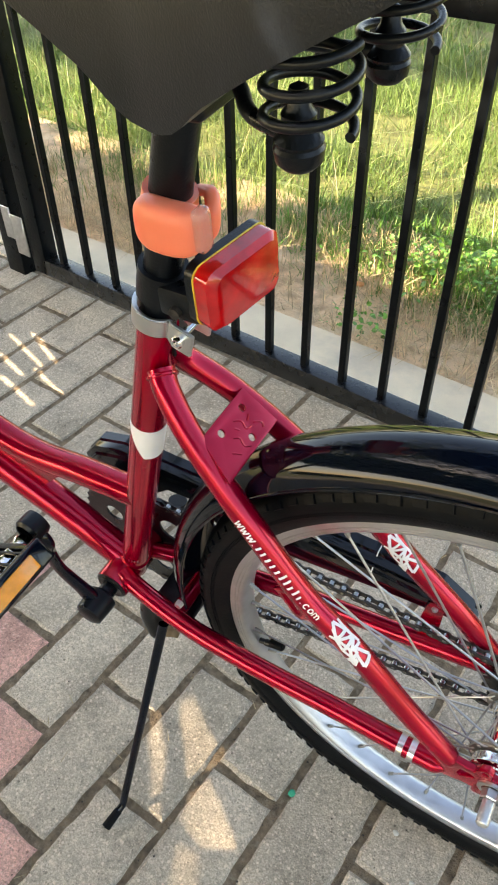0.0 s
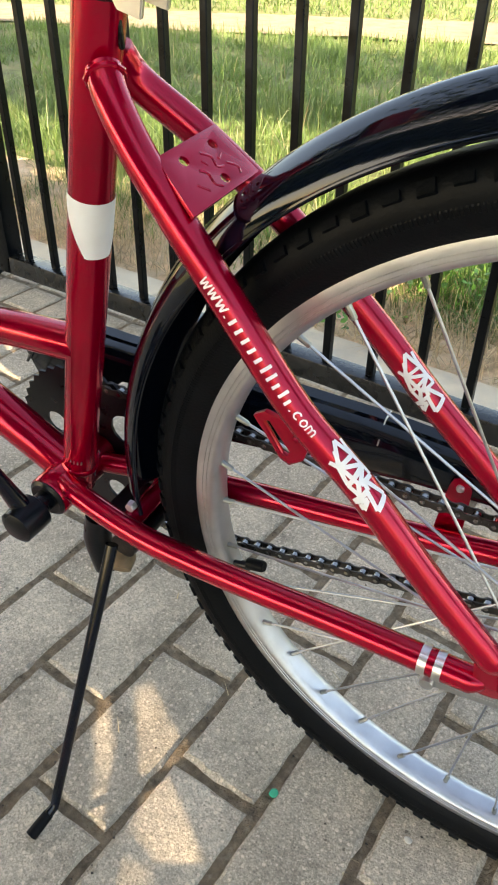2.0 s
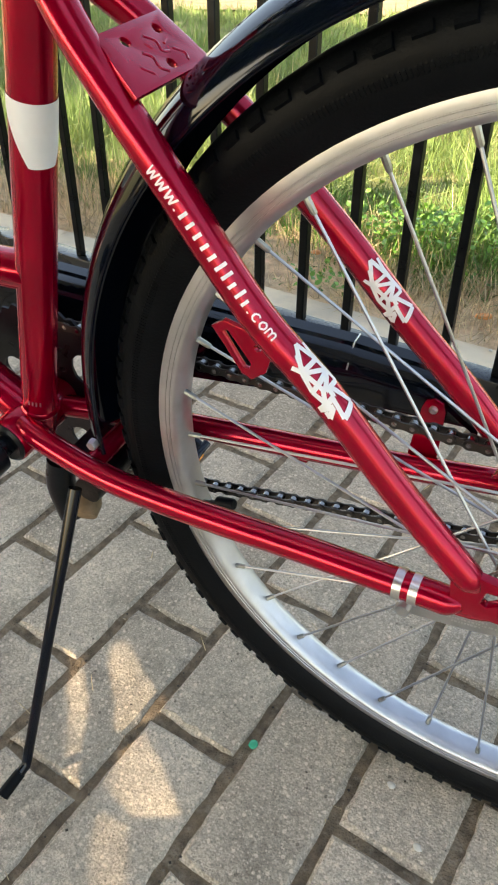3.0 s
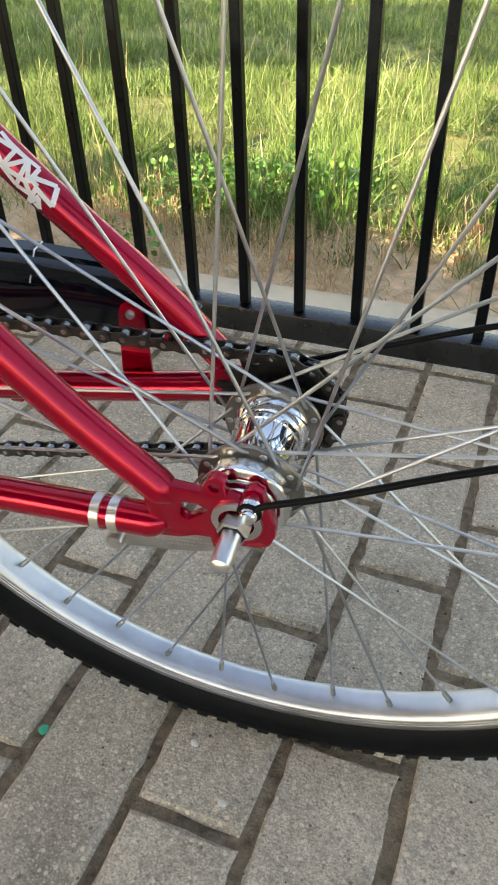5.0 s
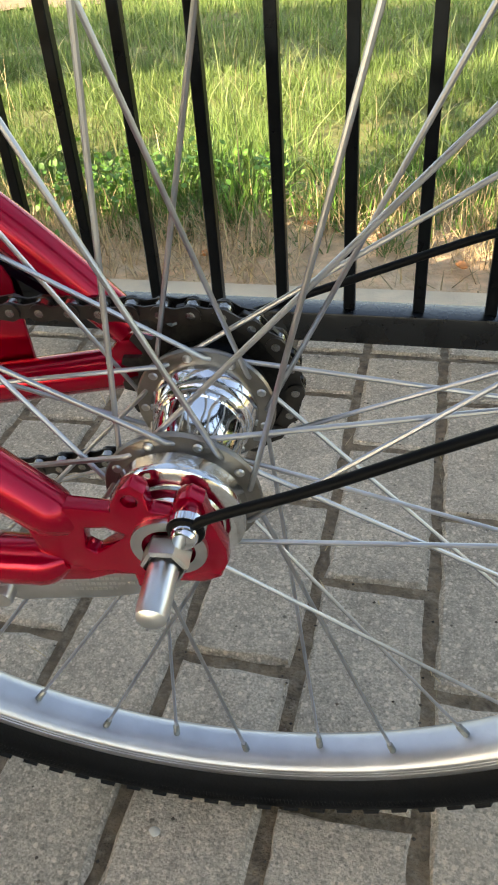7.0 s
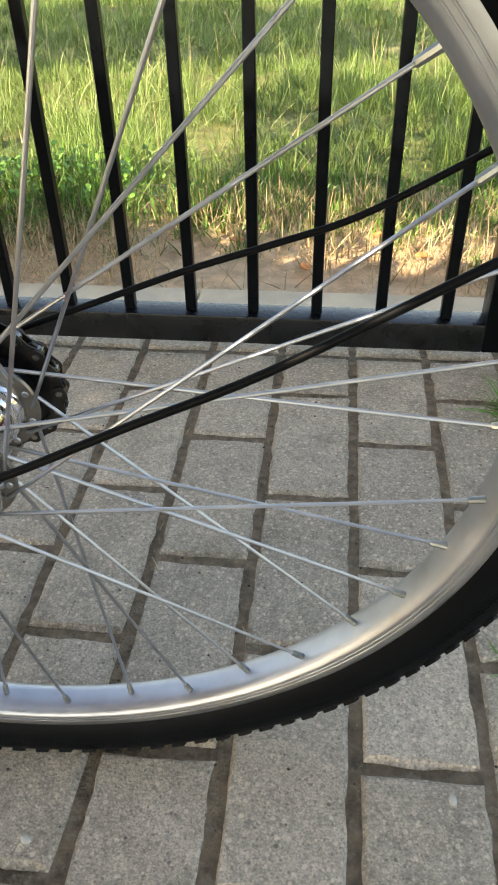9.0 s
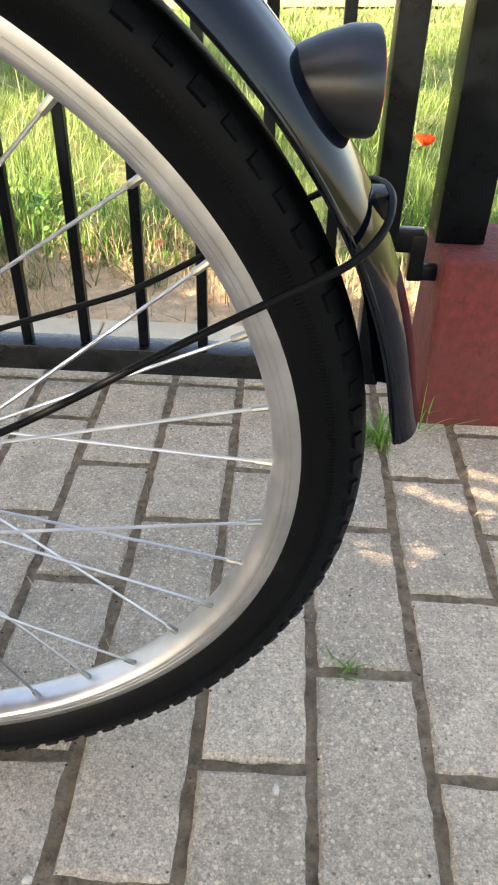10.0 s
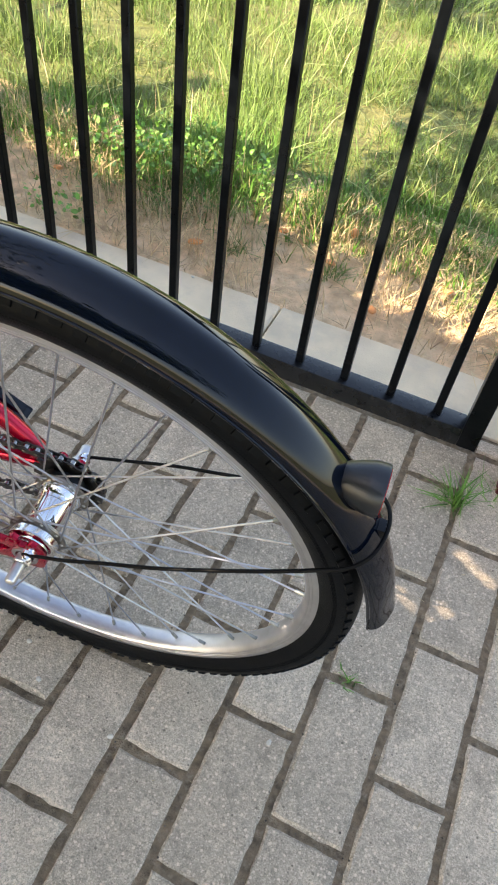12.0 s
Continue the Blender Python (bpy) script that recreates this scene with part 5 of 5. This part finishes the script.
def within(qx, qy, poly):
    """Which of the points lie inside the polygon."""
    odd = np.zeros(len(qx), bool)
    for (xa, ya), (xb, yb) in zip(poly, poly[1:] + poly[:1]):
        cut = (ya > qy) != (yb > qy)
        odd ^= cut & (qx < xa + (qy - ya) * (xb - xa) / ((yb - ya) or 1e-9))
    return odd


def leaves(gx, gy, hh, low, high, sparse=False):
    """Leaf quads at height hh whose shadows fall round (gx, gy); those that would close a gap cut for a sun patch are
    left out.
    """
    pos = np.stack([gx + SUN_DIR.x / SUN_DIR.z * hh, gy + SUN_DIR.y / SUN_DIR.z * hh, hh], -1)
    n = len(pos)
    a1 = rng.normal(0, 1, (n, 3))
    a1 /= np.linalg.norm(a1, axis=1)[:, None]
    a2 = np.cross(a1, rng.normal(0, 1, (n, 3)))
    a2 /= np.linalg.norm(a2, axis=1)[:, None]
    size = rng.uniform(low, high, n)[:, None]
    quad = np.stack([pos - a1 * size, pos + a2 * size * 0.6, pos + a1 * size, pos - a2 * size * 0.6], 1)
    keep = np.ones(n, bool)
    if sparse:
        return quad
    steps = np.linspace(0, 1, 25 if high > 0.01 else 4)
    for poly in SUN_GAPS:
        xs, ys = [q[0] for q in poly], [q[1] for q in poly]
        near = np.nonzero((gx > min(xs) - 2 * high) & (gx < max(xs) + 2 * high) & (gy > min(ys) - 2 * high) & (gy < max(ys) + 2 * high))[0]
        for u, v in itertools.product(steps, steps):
            q = (quad[near, 0] * (1 - u) + quad[near, 1] * u) * (1 - v) + (quad[near, 3] * (1 - u) + quad[near, 2] * u) * v
            keep[near] &= ~within(q[:, 0] - SUN_DIR.x / SUN_DIR.z * q[:, 2], q[:, 1] - SUN_DIR.y / SUN_DIR.z * q[:, 2], poly)
    return quad[keep]


def inside(x, y):
    return np.array([((a + 0.9) / 3.4) ** 2 + ((b + 0.42) / (1.27 + 0.35 * min(1.0, max(0.0, (-1.6 - a) / 0.8)) if b > -0.42 else 1.9)) ** 2 + 0.38 * noise.noise((a * 1.7, b * 1.7, 0)) + 0.30 * noise.noise((a * 5, b * 5, 3)) for a, b in zip(x, y)]) + rng.normal(0, 0.20, len(x)) < 1


gx, gy = rng.uniform(-4.6, 2.8, 132000), rng.uniform(-2.7, 1.5, 132000)
keep = inside(gx, gy)
leaf = [leaves(gx[keep], gy[keep], rng.uniform(1.5, 2.5, keep.sum()), 0.038, 0.056)]
# dense clouds of tiny leaves, hung out of view to sharpen the sun patches
for x0, x1, y0, y1, count, h0, h1 in ((-0.77, -0.46, -0.41, -0.10, 72000, 0.54, 0.60), (-1.61, -1.27, 0.10, 0.35, 60000, 0.54, 0.60), (-0.02, 0.32, 0.09, 0.37, 50000, 1.20, 1.30)):
    leaf.append(leaves(rng.uniform(x0, x1, count), rng.uniform(y0, y1, count), rng.uniform(h0, h1, count), 0.0027, 0.0046))
# loose leaves added to dim the sunlit lawn, then the sun patches by the stand
leaf.append(leaves(rng.uniform(-0.4, 1.0, 2000), rng.uniform(1.0, 2.3, 2000), rng.uniform(1.5, 2.5, 2000), 0.02, 0.04, True))
leaf.append(leaves(rng.uniform(-0.76, -0.48, 5200), rng.uniform(-0.39, -0.12, 5200), rng.uniform(2.6, 3.2, 5200), 0.0035, 0.0055, True))
leaf = np.concatenate(leaf)
n = len(leaf)
me = bpy.data.meshes.new("crown")
me.from_pydata((leaf.reshape(-1, 3) - np.array([-3.9, -1.9, -0.02])).tolist(), [], (np.arange(n)[:, None] * 4 + np.arange(4)).tolist())
me.materials.append(M_SHADE_LEAF)
crown = new("crown", me)
crown.parent = tree
tagged(crown, "unseen small green leaves added to block the sun", kind="stuff")

# a second unseen tree added farther left; its thinner leaves dapple the lawn with shade
shade_tree_far = tagged(empty("tree", Matrix.Translation((-6.6, -0.9, -0.04))), "unseen leafy tree added to dapple the lawn", "tree")
part("trunk", tube(smooth_path([(0, 0, 0), (0.05, 0.03, 1.5), (0.0, 0.0, 2.6), (0.1, 0.1, 4.6)]), [0.17, 0.14, 0.11, 0.04], 16), M_BARK, shade_tree_far)
for k in range(6):
    a = k * 1.05
    part("limb", tube(smooth_path([(0.03, 0.03, 2.4 + 0.2 * k), (0.7 * math.cos(a), 0.7 * math.sin(a), 2.9 + 0.2 * k), (1.8 * math.cos(a), 1.0 * math.sin(a), 3.4 + 0.2 * k)]), [0.07, 0.05, 0.015], 10), M_BARK, shade_tree_far)
gx, gy, hh = rng.uniform(-6.4, 1.6, 17000), rng.uniform(1.6, 4.6, 17000), rng.uniform(3.0, 5.0, 17000)
keep = np.array([min(((x + 3.7) / 2.5) ** 2 + ((y - 3.0) / 1.25) ** 2, ((x + 1.6) / 3.0) ** 2 + ((y - 3.3) / 0.85) ** 2) + 0.6 * noise.noise((x * 1.3, y * 1.3, 4)) for x, y in zip(gx, gy)]) < 1
gx, gy, hh = gx[keep], gy[keep], hh[keep]
pos = np.stack([gx + SUN_DIR.x / SUN_DIR.z * hh, gy + SUN_DIR.y / SUN_DIR.z * hh, hh], -1)
n = len(pos)
ax1 = rng.normal(0, 1, (n, 3))
ax1 /= np.linalg.norm(ax1, axis=1)[:, None]
ax2 = np.cross(ax1, rng.normal(0, 1, (n, 3)))
ax2 /= np.linalg.norm(ax2, axis=1)[:, None]
ls = rng.uniform(0.045, 0.065, n)[:, None]
leaf = np.stack([pos - ax1 * ls, pos + ax2 * ls * 0.6, pos + ax1 * ls, pos - ax2 * ls * 0.6], 1)
me = bpy.data.meshes.new("crown")
me.from_pydata((leaf.reshape(-1, 3) - np.array([-6.6, -0.9, -0.04])).tolist(), [], (np.arange(n)[:, None] * 4 + np.arange(4)).tolist())
me.materials.append(M_SHADE_LEAF)
crown = new("crown", me)
crown.parent = shade_tree_far
tagged(crown, "unseen small green leaves added to block the sun", kind="stuff")

# ---------------------------------------------------------------- pavers
def paver_mesh(seed, half=0.1):
    r = random.Random(seed)
    bm = bmesh.new()
    lx, ly, ch = 0.0449, half - 0.0051, 0.0036
    nseg = (6, 12)
    def loop_(ix, iy, z, jit):
        pts = []
        for sx, sy, ex, ey, cnt in ((-1, -1, 1, -1, nseg[0]), (1, -1, 1, 1, nseg[1]), (1, 1, -1, 1, nseg[0]), (-1, 1, -1, -1, nseg[1])):
            for k in range(cnt):
                t = k / cnt
                pts.append(((sx + (ex - sx) * t) * ix + r.gauss(0, jit), (sy + (ey - sy) * t) * iy + r.gauss(0, jit), z))
        return [bm.verts.new(p) for p in pts]
    low = loop_(lx, ly, -0.03, 0.0004)
    mid = loop_(lx, ly, -0.0042, 0.0009)
    top = loop_(lx - ch, ly - ch, 0.0, 0.0009)
    for a, b in ((low, mid), (mid, top)):
        for k in range(len(a)):
            bm.faces.new((a[k], a[(k + 1) % len(a)], b[(k + 1) % len(a)], b[k]))
    bm.faces.new(top)
    bmesh.ops.recalc_face_normals(bm, faces=bm.faces)
    me = bpy.data.meshes.new("paver")
    bm.to_mesh(me)
    bm.free()
    return me


paver_grey = [paver_mesh(s) for s in range(6)]
paver_cut = [paver_mesh(40, 0.05), paver_mesh(41, 0.05)]
paver_end = [paver_mesh(60, 0.0225), paver_mesh(61, 0.0225)]
paver_red = [paver_mesh(s) for s in range(20, 23)]
far_verts, far_faces = [], []
for i in range(-42, 32):
    for j in range(-17, 4):
        cx, cy = 0.1 * (i + 0.5), 0.2 * (j + 0.5) + (0.0 if i % 2 == 0 else 0.1)
        row = paver_grey
        if j < 3 and cy - 0.1 > 0.46:
            continue
        if cy + 0.1 > 0.51:
            row, cy = paver_cut, 0.45
        if j == 3:
            row, cy = paver_end, 0.5225
        cz = random.gauss(0, 0.0007)
        tilt = (random.gauss(0, 0.004), random.gauss(0, 0.002), random.gauss(0, 0.006))
        red = -1.42 < cx + cy < -1.19 and cy < -0.15 and cx > -1.15
        near = -2.15 < cx < 0.75 and -0.75 < cy and cy < 0.3 + 0.35 and (cx > -1.9 or cy > -0.4)
        me = random.choice(paver_red if red else row)
        m = pose(cx, cy, cz, *[math.degrees(a) for a in tilt])
        if near:
            ob = shared("paver", me, M_PAVER_RED if red else M_PAVER, pavement, smooth=False)
            ob.matrix_world = m
        else:
            off = len(far_verts)
            far_verts += [tuple(m @ v.co) for v in me.vertices]
            far_faces += [tuple(off + k for k in p.vertices) for p in me.polygons]
me = bpy.data.meshes.new("far_pavers")
me.from_pydata(far_verts, [], far_faces)
me.materials.append(M_PAVER)
far = tagged(new("far_pavers", me), "grey concrete pavers farther off", kind="stuff")
far.parent = pavement
